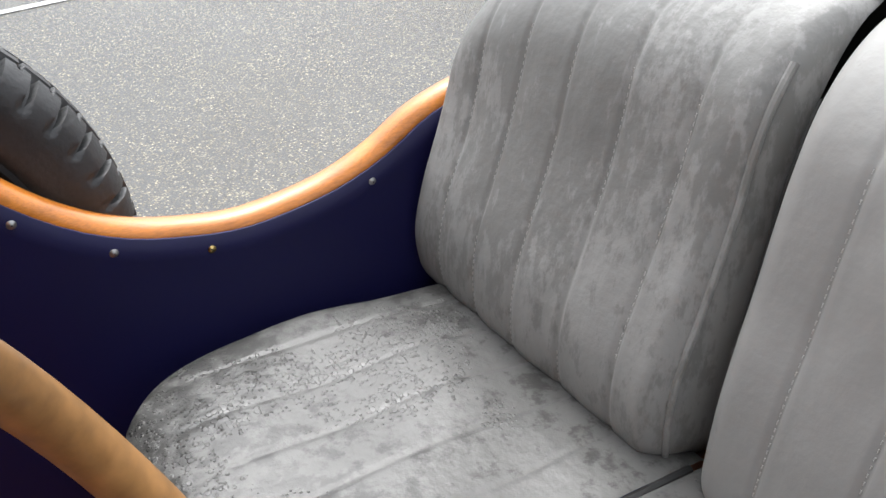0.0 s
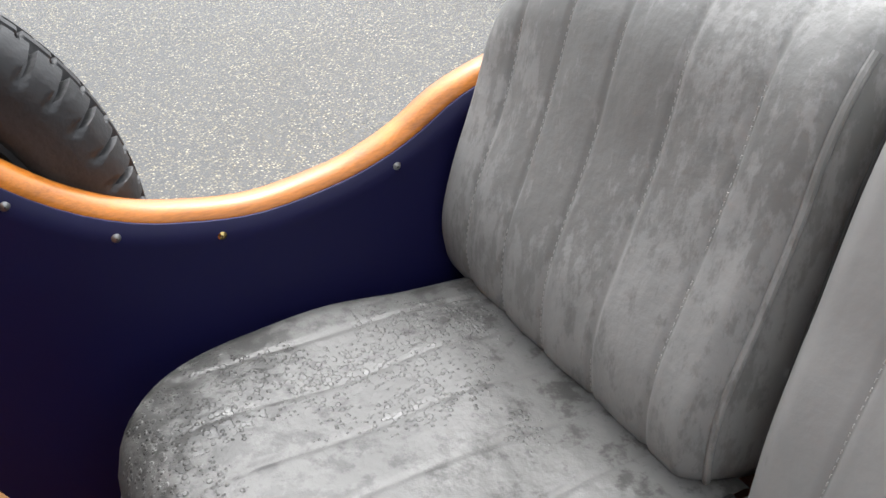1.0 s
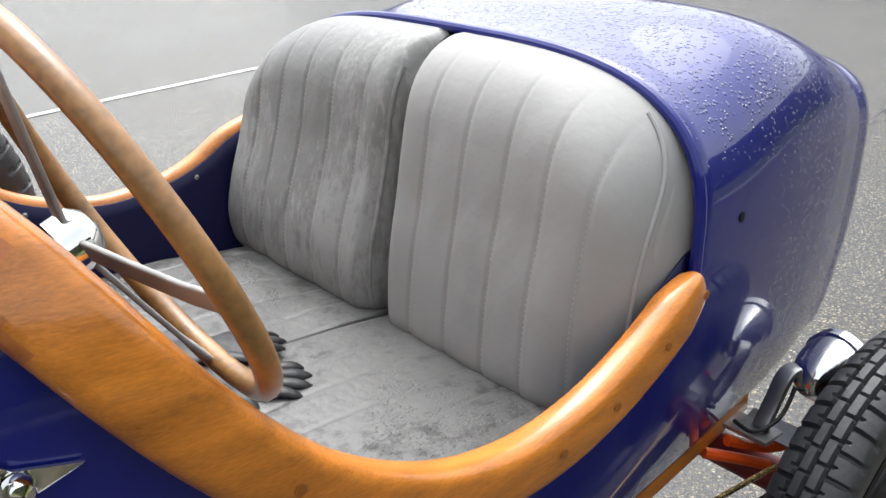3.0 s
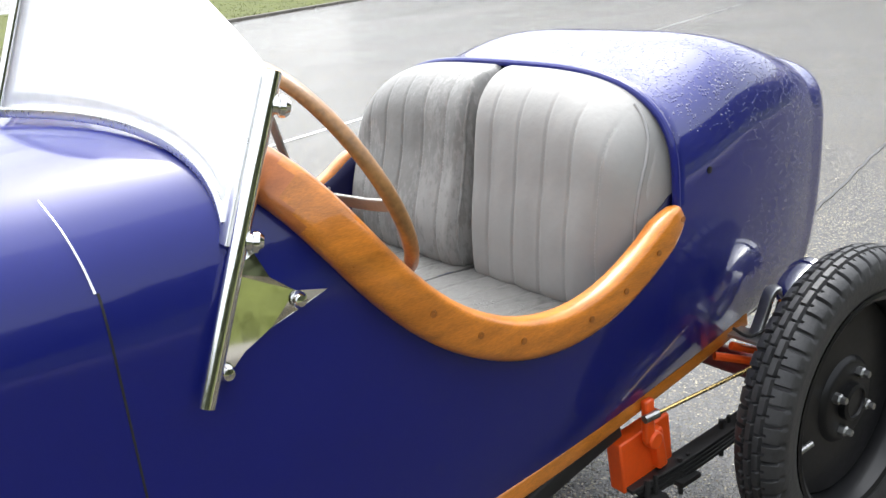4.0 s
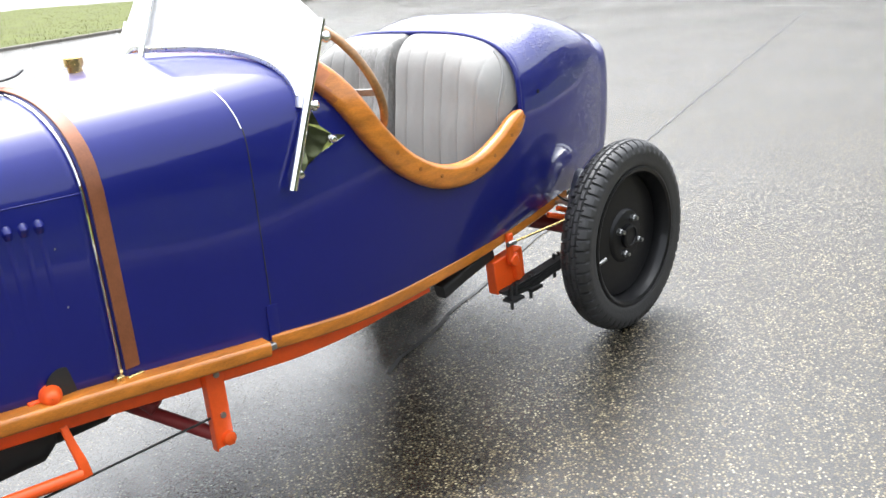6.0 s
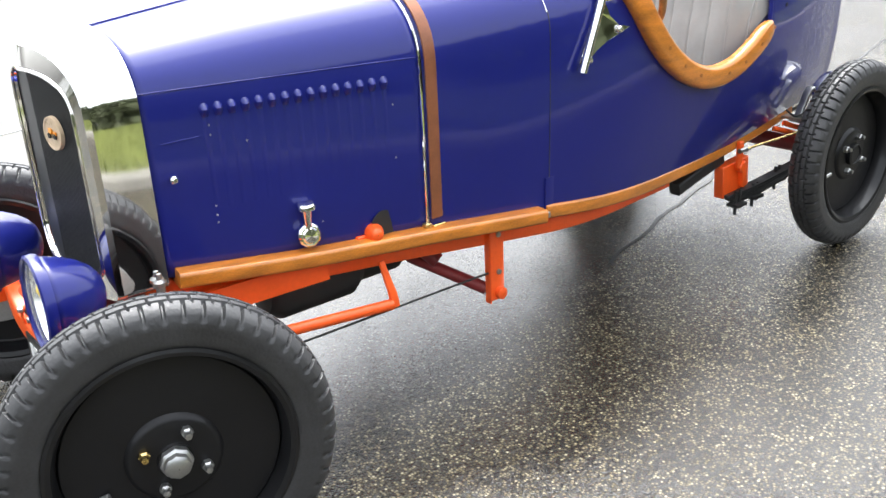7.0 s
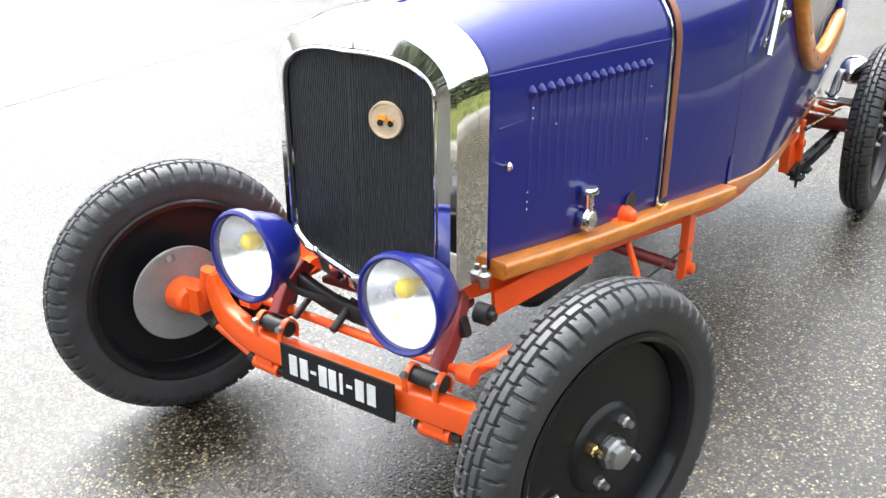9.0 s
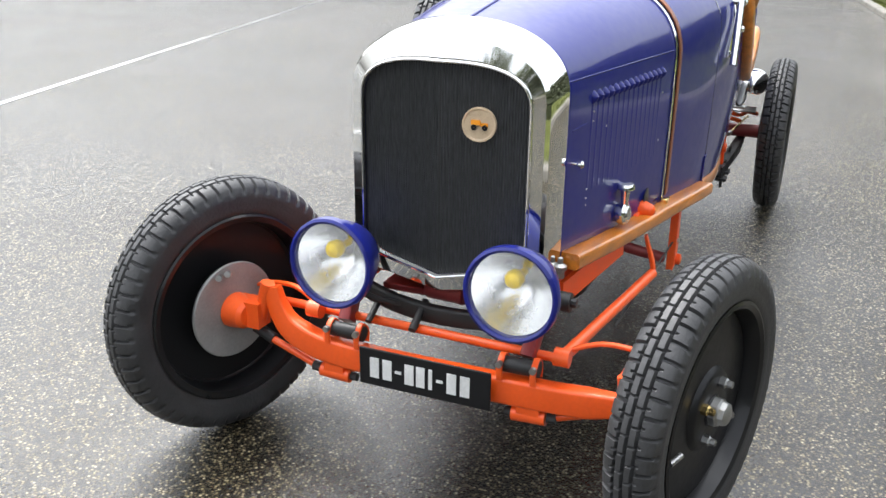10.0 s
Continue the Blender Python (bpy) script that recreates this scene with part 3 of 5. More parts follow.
# ---- wheels ----
def build_wheel(front):
    """A wheel about the origin with its axle along y, outside towards +y."""
    w = new("wheel")
    turn = pose(0, 0, 0, -90)
    R, RIM = 0.365, 0.243
    pitches, per, across = 54, 12, 64
    seg = pitches * per
    bm = bmesh.new()
    rings = []
    for j in range(across + 1):
        s = -1 + 2 * j / across
        a = s * radians(128)
        y = 0.062 * math.sin(a) * (1.0 if abs(a) < 1.57 else 0.95)
        rr = 0.305 + 0.058 * (abs(math.cos(a)) ** 0.62 * (1 if math.cos(a) > 0 else -1))
        t = abs(s)
        ring = []
        for k in range(seg):
            d = 0.002 if t < 0.52 else 0.0
            row = 0 if t < 0.17 else 1
            notch = (k + (0, 5)[row] + (6 if s > 0 else 0)) % per
            if abs(t - 0.17) < 0.017 or t < 0.017:
                d = -0.008
            elif t < 0.17 and notch == 0:
                d = -0.006
            elif 0.17 <= t < 0.25 and notch == 6:
                d = -0.006
            elif 0.17 <= t < 0.52 and notch in (0, 1):
                d = -0.009
            elif 0.52 <= t < 0.66 and notch in (11, 0, 1, 2):
                d = -0.009 * (0.68 - t) / 0.16
            elif 0.66 <= t < 0.72 and notch in (5, 6):
                d = 0.0015
            ang = 2 * math.pi * k / seg
            ring.append(bm.verts.new(((rr + d) * math.cos(ang), y, (rr + d) * math.sin(ang))))
        rings.append(ring)
    for a, b in zip(rings, rings[1:]):
        for k in range(seg):
            bm.faces.new((a[k], a[(k + 1) % seg], b[(k + 1) % seg], b[k]))
    part("tyre", bm, "rubber", w, "black rubber tyre with block tread", autosmooth=50)
    bm = bmesh.new()
    lathe(bm, [(0.262, -0.048), (0.268, -0.054), (0.262, -0.058), (0.247, -0.052), (0.241, -0.03), (0.238, -0.015), (0.236, 0.0), (0.238, 0.02), (0.243, 0.034), (0.249, 0.052), (0.26, 0.058), (0.268, 0.055), (0.262, 0.048)], 72, turn)
    part("rim", bm, "rim_black", w)
    bm = bmesh.new()
    d = 0.012 if front else -0.012
    lathe(bm, [(0.239, -0.004 + d), (0.232, 0.004 + d), (0.2, 0.006 + d), (0.16, 0.010 + d), (0.105, 0.012 + d), (0.098, 0.022 + d), (0.09, 0.026 + d), (0.04, 0.026 + d), (0.038, 0.03 + d), (0.001, 0.03 + d)], 64, turn)
    part("disc", bm, "black", w, "gloss black pressed-steel wheel disc", solid=0.004)
    bm = bmesh.new()
    if front:
        lathe(bm, [(0.036, 0.03 + d), (0.036, 0.045 + d), (0.03, 0.05 + d), (0.028, 0.062 + d), (0.02, 0.068 + d), (0.001, 0.07 + d)], 8, turn)
        part("hub_cap", bm, "steel", w, "dull steel hub nut")
    else:
        lathe(bm, [(0.045, 0.02 + d), (0.045, 0.042 + d), (0.036, 0.046 + d), (0.034, 0.04 + d), (0.001, 0.04 + d)], 32, turn)
        part("hub_cap", bm, "black", w)
    for k in range(4):
        a = radians(27 + 90 * k)
        c = Vector((0.07 * math.cos(a), 0, 0.07 * math.sin(a)))
        bm = bmesh.new()
        m = Matrix.Translation(c) @ turn
        lathe(bm, [(0.013, 0.025 + d), (0.013, 0.04 + d), (0.009, 0.044 + d), (0.008, 0.056 + d), (0.001, 0.058 + d)], 6, m)
        part("wheel_nut", bm, "brass" if k == 0 and front else "steel", w)
    bm = bmesh.new()
    rod(bm, (0.178, 0.014 + d, -0.062), (0.145, 0.024 + d, -0.05), 0.0075, 10)
    part("valve", bm, "steel", w)
    return w


STEER = -16
fl = build_wheel(True)
rl = build_wheel(False)
fr = copy_thing(fl, pose(1.64, -0.64, 0.374, 0, 0, 180 + STEER - 4))
fr.scale = (1.025, 1.0, 1.025)
rl.scale = (1.05, 1.0, 1.05)
rr = copy_thing(rl, pose(-1.33, -0.648, 0.383, 0, 0, 180))
fl.matrix_basis = pose(1.655, 0.685, 0.362, 0, 0, STEER)
rl.matrix_basis = pose(-1.33, 0.648, 0.383) @ Matrix.Diagonal((1.05, 1.0, 1.05, 1))
spare = copy_thing(fl, pose(0.0, -0.63, 0.85, 0, 25, 180))
spare.name = "spare_wheel"
tagged(spare, "spare wheel carried upright on the body side")
for o in (fl, rl, fr, rr, spare):
    o.parent = car


# ---- radiator ----
def radiator_line(w, zb, dip, zk, zt, n, x, sweepback, rb=0.018):
    """A closed outline of the shell, from the bottom middle up the left and back."""
    half = []
    for k in range(6):
        y = (w - rb) * k / 5
        half.append((y, zb - dip * (1 - y / w)))
    for k in range(1, 5):
        a = math.pi / 2 * k / 4
        half.append((w - rb + rb * math.sin(a), zb + rb * (1 - math.cos(a))))
    for k in range(1, 12):
        half.append((w, zb + rb + (zk - zb - rb) * k / 12))
    for k in range(17):
        a = math.pi / 2 * k / 16
        half.append((w * math.cos(a) ** (2 / n) if k < 16 else 0, zk + (zt - zk) * math.sin(a) ** (2 / n)))
    full = half + [(-y, z) for y, z in reversed(half[1:-1])]
    return [Vector((x - sweepback * abs(y), y, z)) for y, z in full]


bm = bmesh.new()
lines = [radiator_line(0.279, 0.555, 0.02, 1.02, 1.198, 2.2, 1.448, 0.0),
         radiator_line(0.277, 0.555, 0.02, 1.02, 1.197, 2.2, 1.47, 0.0),
         radiator_line(0.271, 0.553, 0.022, 1.017, 1.19, 2.2, 1.55, 0.06),
         radiator_line(0.266, 0.548, 0.028, 1.012, 1.18, 2.2, 1.59, 0.11),
         radiator_line(0.258, 0.55, 0.033, 1.01, 1.166, 2.3, 1.611, 0.14),
         radiator_line(0.232, 0.59, 0.04, 0.995, 1.118, 2.6, 1.622, 0.16, 0.05),
         radiator_line(0.226, 0.597, 0.04, 0.995, 1.11, 2.7, 1.622, 0.16, 0.05),
         radiator_line(0.222, 0.601, 0.04, 0.995, 1.106, 2.7, 1.612, 0.16, 0.05)]
rings = [[bm.verts.new(p) for p in ln] for ln in lines]
for a, b in zip(rings, rings[1:]):
    n = len(a)
    for k in range(n):
        bm.faces.new((a[k], a[(k + 1) % n], b[(k + 1) % n], b[k]))
for i in (1, 3, 4, 5, 6):
    ring = set(rings[i])
    for v in rings[i]:
        for e in v.link_edges:
            if e.other_vert(v) in ring:
                e.smooth = False
shell = part("radiator_shell", bm, "chrome", car, "polished chrome radiator shell")
bm = bmesh.new()
ln = radiator_line(0.226, 0.597, 0.04, 0.995, 1.11, 2.7, 1.6235, 0.16, 0.05)
sweep(bm, ln + [ln[0]], ring_shape(0.0042, 8), (1, 0, 0), ends=False)
part("shell_bead", bm, "chrome", shell)
bm = bmesh.new()
ln = radiator_line(0.224, 0.60, 0.04, 0.995, 1.108, 2.7, 1.606, 0.16, 0.05)
c = bm.verts.new((1.606, 0, 0.85))
vs = [bm.verts.new(p) for p in ln]
for k in range(len(vs)):
    bm.faces.new((c, vs[k], vs[(k + 1) % len(vs)]))
core = part("radiator_core", bm, "mesh_dark", car, "dark finned radiator core", smooth=False)
bm = bmesh.new()
for sgn in (1, -1):
    for k in range(32):
        y = sgn * (0.004 + 0.212 * k / 31)
        top = 0.995 + 0.111 * (1 - (abs(y) / 0.222) ** 2.7) ** (1 / 2.7)
        low = 0.601 - 0.04 * (1 - abs(y) / 0.222) + 0.05 * max(0, (abs(y) - 0.172) / 0.05) ** 2.5
        box(bm, (1.6075 - 0.16 * abs(y), y, (top + low) / 2), (0.003, 0.003, top - low))
tagged(part("core_fin", bm, "mesh_dark", core, smooth=False), kind="stuff")
bm = bmesh.new()
box(bm, (1.607, 0, 0.83), (0.003, 0.003, 0.515))
part("core_seam", bm, "black_matt", core, smooth=False)
bm = bmesh.new()
lathe(bm, [(0.001, 0.004), (0.036, 0.004), (0.038, 0.006), (0.042, 0.006), (0.043, 0.0), (0.043, -0.004)], 40, Matrix.Translation((1.6, 0.1, 0.962)) @ axis_frame((1, 0.16, 0)))
badge = part("badge", bm, material("cream_enamel", (0.55, 0.42, 0.28), 0.3, var=0.2, scale=40), car, "round cream enamel radiator badge")

# ---- headlamps ----
def build_headlamp():
    h = new("headlamp")
    ax = pose(0, 0, 0, 0, 90)
    bm = bmesh.new()
    lathe(bm, [(0.002, -0.148), (0.025, -0.146), (0.048, -0.137), (0.068, -0.12), (0.086, -0.094), (0.1, -0.06), (0.109, -0.025), (0.112, 0.0)], 48, ax)
    part("bowl", bm, "blue", h, "blue painted lamp bowl", solid=0.003)
    bm = bmesh.new()
    lathe(bm, [(0.110, -0.012), (0.119, -0.010), (0.121, 0.002), (0.119, 0.014), (0.112, 0.018), (0.106, 0.014), (0.106, 0.004)], 56, ax)
    part("lamp_rim", bm, "blue", h)
    bm = bmesh.new()
    lathe(bm, [(0.001, -0.10), (0.03, -0.094), (0.06, -0.072), (0.085, -0.04), (0.104, -0.002)], 48, ax)
    part("reflector", bm, "silver", h, "bright silvered reflector")
    bm = bmesh.new()
    lathe(bm, [(0.009, -0.085), (0.009, -0.044), (0.017, -0.039), (0.0225, -0.026), (0.0235, -0.01), (0.018, 0.001), (0.001, 0.007)], 20, pose(0, 0, 0.033, 0, 90))
    part("bulb", bm, M["yellow"], h, "yellow bulb cap")
    bm = bmesh.new()
    rows = []
    for y in np.linspace(-0.1065, 0.1065, 109):
        half = math.sqrt(max(0, 0.107 ** 2 - y * y))
        rows.append([Vector((0.006 + 0.011 * (1 - (y * y + z * z) / 0.107 ** 2) + 0.0012 * abs(math.sin(y * math.pi / 0.012)), y, z)) for z in np.linspace(-half, half, 9)])
    grid_mesh(bm, rows)
    g = part("lens", bm, M["lens"], h, "clear ribbed lamp glass")
    g.visible_shadow = False
    return h


def glass(name, film, rough=0.02, gloss=0.12, film_colour=(0.8, 0.8, 0.8)):
    m = bpy.data.materials.new(name)
    m.use_nodes = True
    n, l = m.node_tree.nodes, m.node_tree.links
    n.remove(n["Principled BSDF"])
    out = n["Material Output"]
    tr, gl, df = n.new("ShaderNodeBsdfTransparent"), n.new("ShaderNodeBsdfGlossy"), n.new("ShaderNodeBsdfDiffuse")
    gl.inputs["Roughness"].default_value = rough
    df.inputs["Color"].default_value = (*film_colour, 1)
    noise_tex = n.new("ShaderNodeTexNoise")
    noise_tex.inputs["Scale"].default_value, noise_tex.inputs["Detail"].default_value = 7, 6
    mr = n.new("ShaderNodeMapRange")
    mr.inputs["To Min"].default_value, mr.inputs["To Max"].default_value = film * 0.6, film * 1.4
    l.new(noise_tex.outputs["Fac"], mr.inputs["Value"])
    a, b = n.new("ShaderNodeMixShader"), n.new("ShaderNodeMixShader")
    l.new(mr.outputs[0], a.inputs[0])
    l.new(tr.outputs[0], a.inputs[1])
    l.new(df.outputs[0], a.inputs[2])
    b.inputs[0].default_value = gloss
    l.new(a.outputs[0], b.inputs[1])
    l.new(gl.outputs[0], b.inputs[2])
    l.new(b.outputs[0], out.inputs["Surface"])
    return m


# the lens film is white colour standing in for brightness reflected from the sky
M["lens"] = glass("lamp_glass", 0.12, gloss=0.06, film_colour=(0.9, 0.9, 0.9))
M["screen"] = glass("misted_screen", 0.62, gloss=0.25, film_colour=(0.85, 0.86, 0.87))
M["yellow"] = material("yellow_bulb", (0.95, 0.66, 0.0), 0.4, var=0.08)
hl = build_headlamp()
hl.parent = car
copy_thing(hl, pose(1.75, -0.232, 0.603, 0, -2, -3))
hl.matrix_basis = pose(1.75, 0.248, 0.603, 0, -2, -3)

# ---- windscreen ----
def screen_x(y, z):
    return 0.25 - 0.435 * abs(y) - 0.42 * (z - 1.30)


def screen_top(y):
    return 1.376 + 0.262 * (1 - (abs(y) / 0.52) ** 1.6)


ws = new("windscreen")
ws.parent = car
for sgn in (1, -1):
    bm = bmesh.new()
    rows = []
    for k in range(21):
        y = 0.004 + 0.506 * k / 20
        lo, hi = arch_z(0.1, y) + 0.012 if y < 0.49 else 1.16, screen_top(y)
        rows.append([Vector((screen_x(y, lo + (hi - lo) * j / 8), sgn * y, lo + (hi - lo) * j / 8)) for j in range(9)])
    grid_mesh(bm, rows)
    p = part("pane", bm, M["screen"], ws, "misted wet clear screen pane", solid=0.005)
    p.visible_shadow = False
    bm = bmesh.new()
    rod(bm, (0.175, sgn * 0.535, 0.935), (-0.012, sgn * 0.522, 1.376), 0.013, 14)
    part("side_post", bm, "chrome", ws, "chrome side post")
    bm = bmesh.new()
    sweep(bm, [Vector((screen_x(0.5, z), sgn * 0.503, z)) for z in np.linspace(1.15, 1.37, 12)], round_rect(0.010, 0.036, 0.003), (0, 1, 0))
    sweep(bm, [Vector((screen_x(y, arch_z(0.1, y) + 0.012), sgn * y, arch_z(0.1, y) + 0.012)) for y in np.linspace(0.0, 0.495, 40)], round_rect(0.010, 0.018, 0.004), (0, 0, 1))
    part("pane_frame", bm, "alloy", ws)
    bm = bmesh.new()
    outline = [(0.165, 0.96), (0.135, 0.955), (0.10, 0.99), (0.055, 1.015), (0.01, 1.03), (-0.04, 1.048), (0.01, 1.06), (0.045, 1.09), (0.06, 1.13), (0.07, 1.175)]
    f = bm.faces.new([bm.verts.new((x, sgn * (side_y(x, z) + 0.007), z)) for x, z in outline + [(0.1, 1.11)]])
    part("bracket_plate", bm, "chrome", ws, "scalloped chrome bracket plate", solid=0.004, smooth=False)
    for x, z in ((0.009, 1.046), (0.132, 0.968)):
        bm = bmesh.new()
        lathe(bm, [(0.013, 0), (0.013, 0.006), (0.009, 0.012), (0.001, 0.014)], 16, Matrix.Translation((x, sgn * (side_y(x, z) + 0.008), z)) @ axis_frame((0, sgn, 0)))
        part("bolt", bm, "chrome", ws)
for sgn in (1, -1):
    for t in (0.5, 0.9):
        bm = bmesh.new()
        c = Vector((0.175, sgn * 0.535, 0.935)).lerp(Vector((-0.012, sgn * 0.522, 1.376)), t)
        lathe(bm, [(0.012, 0.008), (0.012, 0.016), (0.016, 0.018), (0.016, 0.026), (0.010, 0.033), (0.001, 0.035)], 16, Matrix.Translation(c) @ axis_frame((-0.8, sgn * 0.3, -0.2)))
        part("post_bolt", bm, "chrome", ws)
bm = bmesh.new()
sweep(bm, [Vector((screen_x(0, z) + 0.004, 0, z)) for z in np.linspace(1.30, 1.635, 10)], round_rect(0.012, 0.024, 0.004), (0, 1, 0))
part("centre_post", bm, "chrome", ws)

# ---- seats ----
def pad_span(b, w, h, r_out, r_in, r_low, waist=0.42):
    """The pad's edges across, at height b."""
    lo, hi = 0.0, w
    if b > h - r_in:
        lo = r_in - math.sqrt(max(0, r_in ** 2 - (b - h + r_in) ** 2))
    if b < r_low:
        c = r_low - math.sqrt(max(0, r_low ** 2 - (r_low - b) ** 2))
        lo = c
    r = 3.5 * r_low
    if b < r:
        hi = w - waist * (r - math.sqrt(max(0, r ** 2 - (r - b) ** 2)))
    if b > h - r_out:
        hi = w - r_out + math.sqrt(max(0, r_out ** 2 - (b - h + r_out) ** 2))
    return lo, hi


def pad_depth(a, b, lo, hi, h, depth, bulge, roll):
    if roll:
        e = 1.0
        for q in (max(0, a - lo) / 0.045, max(0, hi - a) / 0.06, max(0, h - b) / roll, (b + 0.012) / 0.05):
            e *= (1 - (1 - min(1, q)) ** 2.2) ** 0.5
    else:
        e = (1 - (1 - min(1, max(0, min(a - lo + 0.038, hi - a, h - b, b + 0.03)) / 0.05)) ** 2.2) ** 0.5
    return depth * e + bulge * math.sin(math.pi * min(1, b / h)) * e, e


def pad(w, h, depth, flutes, front, bulge=0.02, r_out=0.16, r_in=0.07, ny=60, nz=60, r_low=0.001, roll=0.0, waist=0.42):
    """A fluted cushion in the plane (a across 0..w, b up 0..h); front(a, b, d) gives the place at depth d."""
    bm = bmesh.new()
    rows = []
    for j in range(nz + 1):
        b = h * j / nz
        lo, hi = pad_span(b, w, h, r_out, r_in, r_low, waist)
        row = []
        for i in range(ny + 1):
            a = lo + (hi - lo) * i / ny
            d, e = pad_depth(a, b, lo, hi, h, depth, bulge, roll)
            for g in flutes:
                d -= 0.002 * math.exp(-((a - g) / 0.0038) ** 2) * e
            d += 0.002 * noise.noise(Vector((a * 9, b * 7, w * 40 + depth * 99))) * e
            row.append(front(a, b, d))
        rows.append(row)
    grid_mesh(bm, rows)
    return bm


FRONT = table((0.66, 0.70, 0.76, 0.85, 0.93, 1.0, 1.07, 1.15, 1.24), (-0.745, -0.722, -0.712, -0.714, -0.724, -0.738, -0.75, -0.765, -0.78))
FLUTES = (0.09, 0.178, 0.264, 0.345, 0.42)
SEAT_LOW = 0.708
SEAT_FORM = {True: (0.48, 3.55), False: (0.5, 3.9)}


def seat_limits(z, driver):
    """Inner and outer edge of a seat back at a height."""
    full, n = SEAT_FORM[driver]
    t = max(0, (z - 0.99) / (TOP(OPEN) - 0.003 - 0.99))
    hi = full * max(0, 1 - t ** n) ** (1 / n) if t < 1 else 0.0
    if z < 0.95 and driver:
        hi = full - 0.03 * ((0.95 - z) / 0.28) ** 2
    r = 0.07
    lo = 0.002 if driver else 0.009
    if z < SEAT_LOW + r:
        c = r - math.sqrt(max(0, r * r - (SEAT_LOW + r - z) ** 2))
        lo, hi = lo + c * 0.8, hi - c * 0.5
    return lo, hi


def seat_top(y, driver):
    full, n = SEAT_FORM[driver]
    zt = 0.99 + (TOP(OPEN) - 0.003 - 0.99) * (1 - min(1, y / full) ** n) ** (1 / n)
    inner = 0.035
    if y < inner:
        zt -= inner - math.sqrt(max(0, inner ** 2 - (inner - y) ** 2))
    return zt


def seat_face(y, z, driver):
    """How far ahead the upholstery stands at a place across and a height; rolled over at its edges."""
    def roll(d, r):
        return (1 - (1 - min(1, max(0, d) / r)) ** 2.2) ** 0.5
    lo, hi = seat_limits(z, driver)
    d = seat_top(y, driver) - z
    e = roll(d, 0.12) * roll(y - lo + 0.004, 0.045) * roll(hi - y + 0.002, 0.11 if driver else 0.03) * (0.3 + 0.7 * roll(z - SEAT_LOW, 0.06))
    rear = -0.885 + 0.04 * min(1, max(0, d) / 0.14)
    groove = sum(math.exp(-((y - g) / 0.0038) ** 2) for g in FLUTES)
    swell = sum(math.exp(-((y - 0.5 * (a + b)) / 0.03) ** 2) for a, b in zip((0.01,) + FLUTES, FLUTES + (0.48,)))
    x = rear + (FRONT(z) + (0 if driver else 0.02 * math.exp(-((z - 0.84) / 0.1) ** 2)) - rear) * e
    side = 1 if driver else -1
    soft = 0.004 * noise.noise(Vector((y * 8, z * 6, side * 3.1))) + 0.0018 * noise.noise(Vector((y * 24, z * 15, side * 7.7)))
    return x + (soft - 0.0036 * groove + 0.0022 * swell) * e


def seat_point(y, z, driver, out=0.0):
    return Vector((seat_face(y, z, driver) + out, y if driver else -y, z))


def seat_back(driver):
    bm = bmesh.new()
    rows = []
    zs = [SEAT_LOW + (TOP(OPEN) - 0.003 - SEAT_LOW) * k / 80 for k in range(81)]
    for k in range(81):
        row = []
        for i in range(151):
            y0 = 0.004 + (0.478 if driver else 0.496) * i / 150
            zt = seat_top(y0, driver)
            z = SEAT_LOW + (zt - SEAT_LOW) * (1 - (1 - k / 80) ** 1.35)
            lo, hi = seat_limits(min(z, zs[-1] - 0.002), driver)
            y = min(max(y0, lo), max(hi, lo))
            row.append(seat_point(y, z, driver))
        rows.append(row)
    grid_mesh(bm, rows)
    return bm


def cushion_place(sgn):
    def f(a, b, d):
        sag = 0.012 * math.sin(b * 22 + a * 5) * math.sin(a * 13 + 1) * max(0, min(1, (b - 0.05) * 8)) if sgn < 0 else 0
        return Vector((-0.765 + b, sgn * (0.004 + a * (1 - 0.16 * max(0, 0.24 - b))), 0.65 + d + 0.02 * b + sag * 0.6))
    return f


def outline_piping(w, h, r_out, r_in, place, inset, d, low=0.05):
    pts = []
    for b in np.linspace(low, h - r_in, 8):
        pts.append((inset, b))
    for t in np.linspace(0, 90, 7)[1:]:
        pts.append((r_in - (r_in - inset) * math.cos(radians(t)), h - r_in + (r_in - inset) * math.sin(radians(t))))
    for t in np.linspace(0, 90, 9):
        pts.append((w - r_out + (r_out - inset) * math.sin(radians(t)), h - r_out + (r_out - inset) * math.cos(radians(t))))
    for b in np.linspace(h - r_out, low, 8)[1:]:
        pts.append((w - inset, b))
    bm = bmesh.new()
    sweep(bm, [place(a, b, d) for a, b in pts], ring_shape(0.0038, 8), (1, 0.1, 0.2))
    return bm


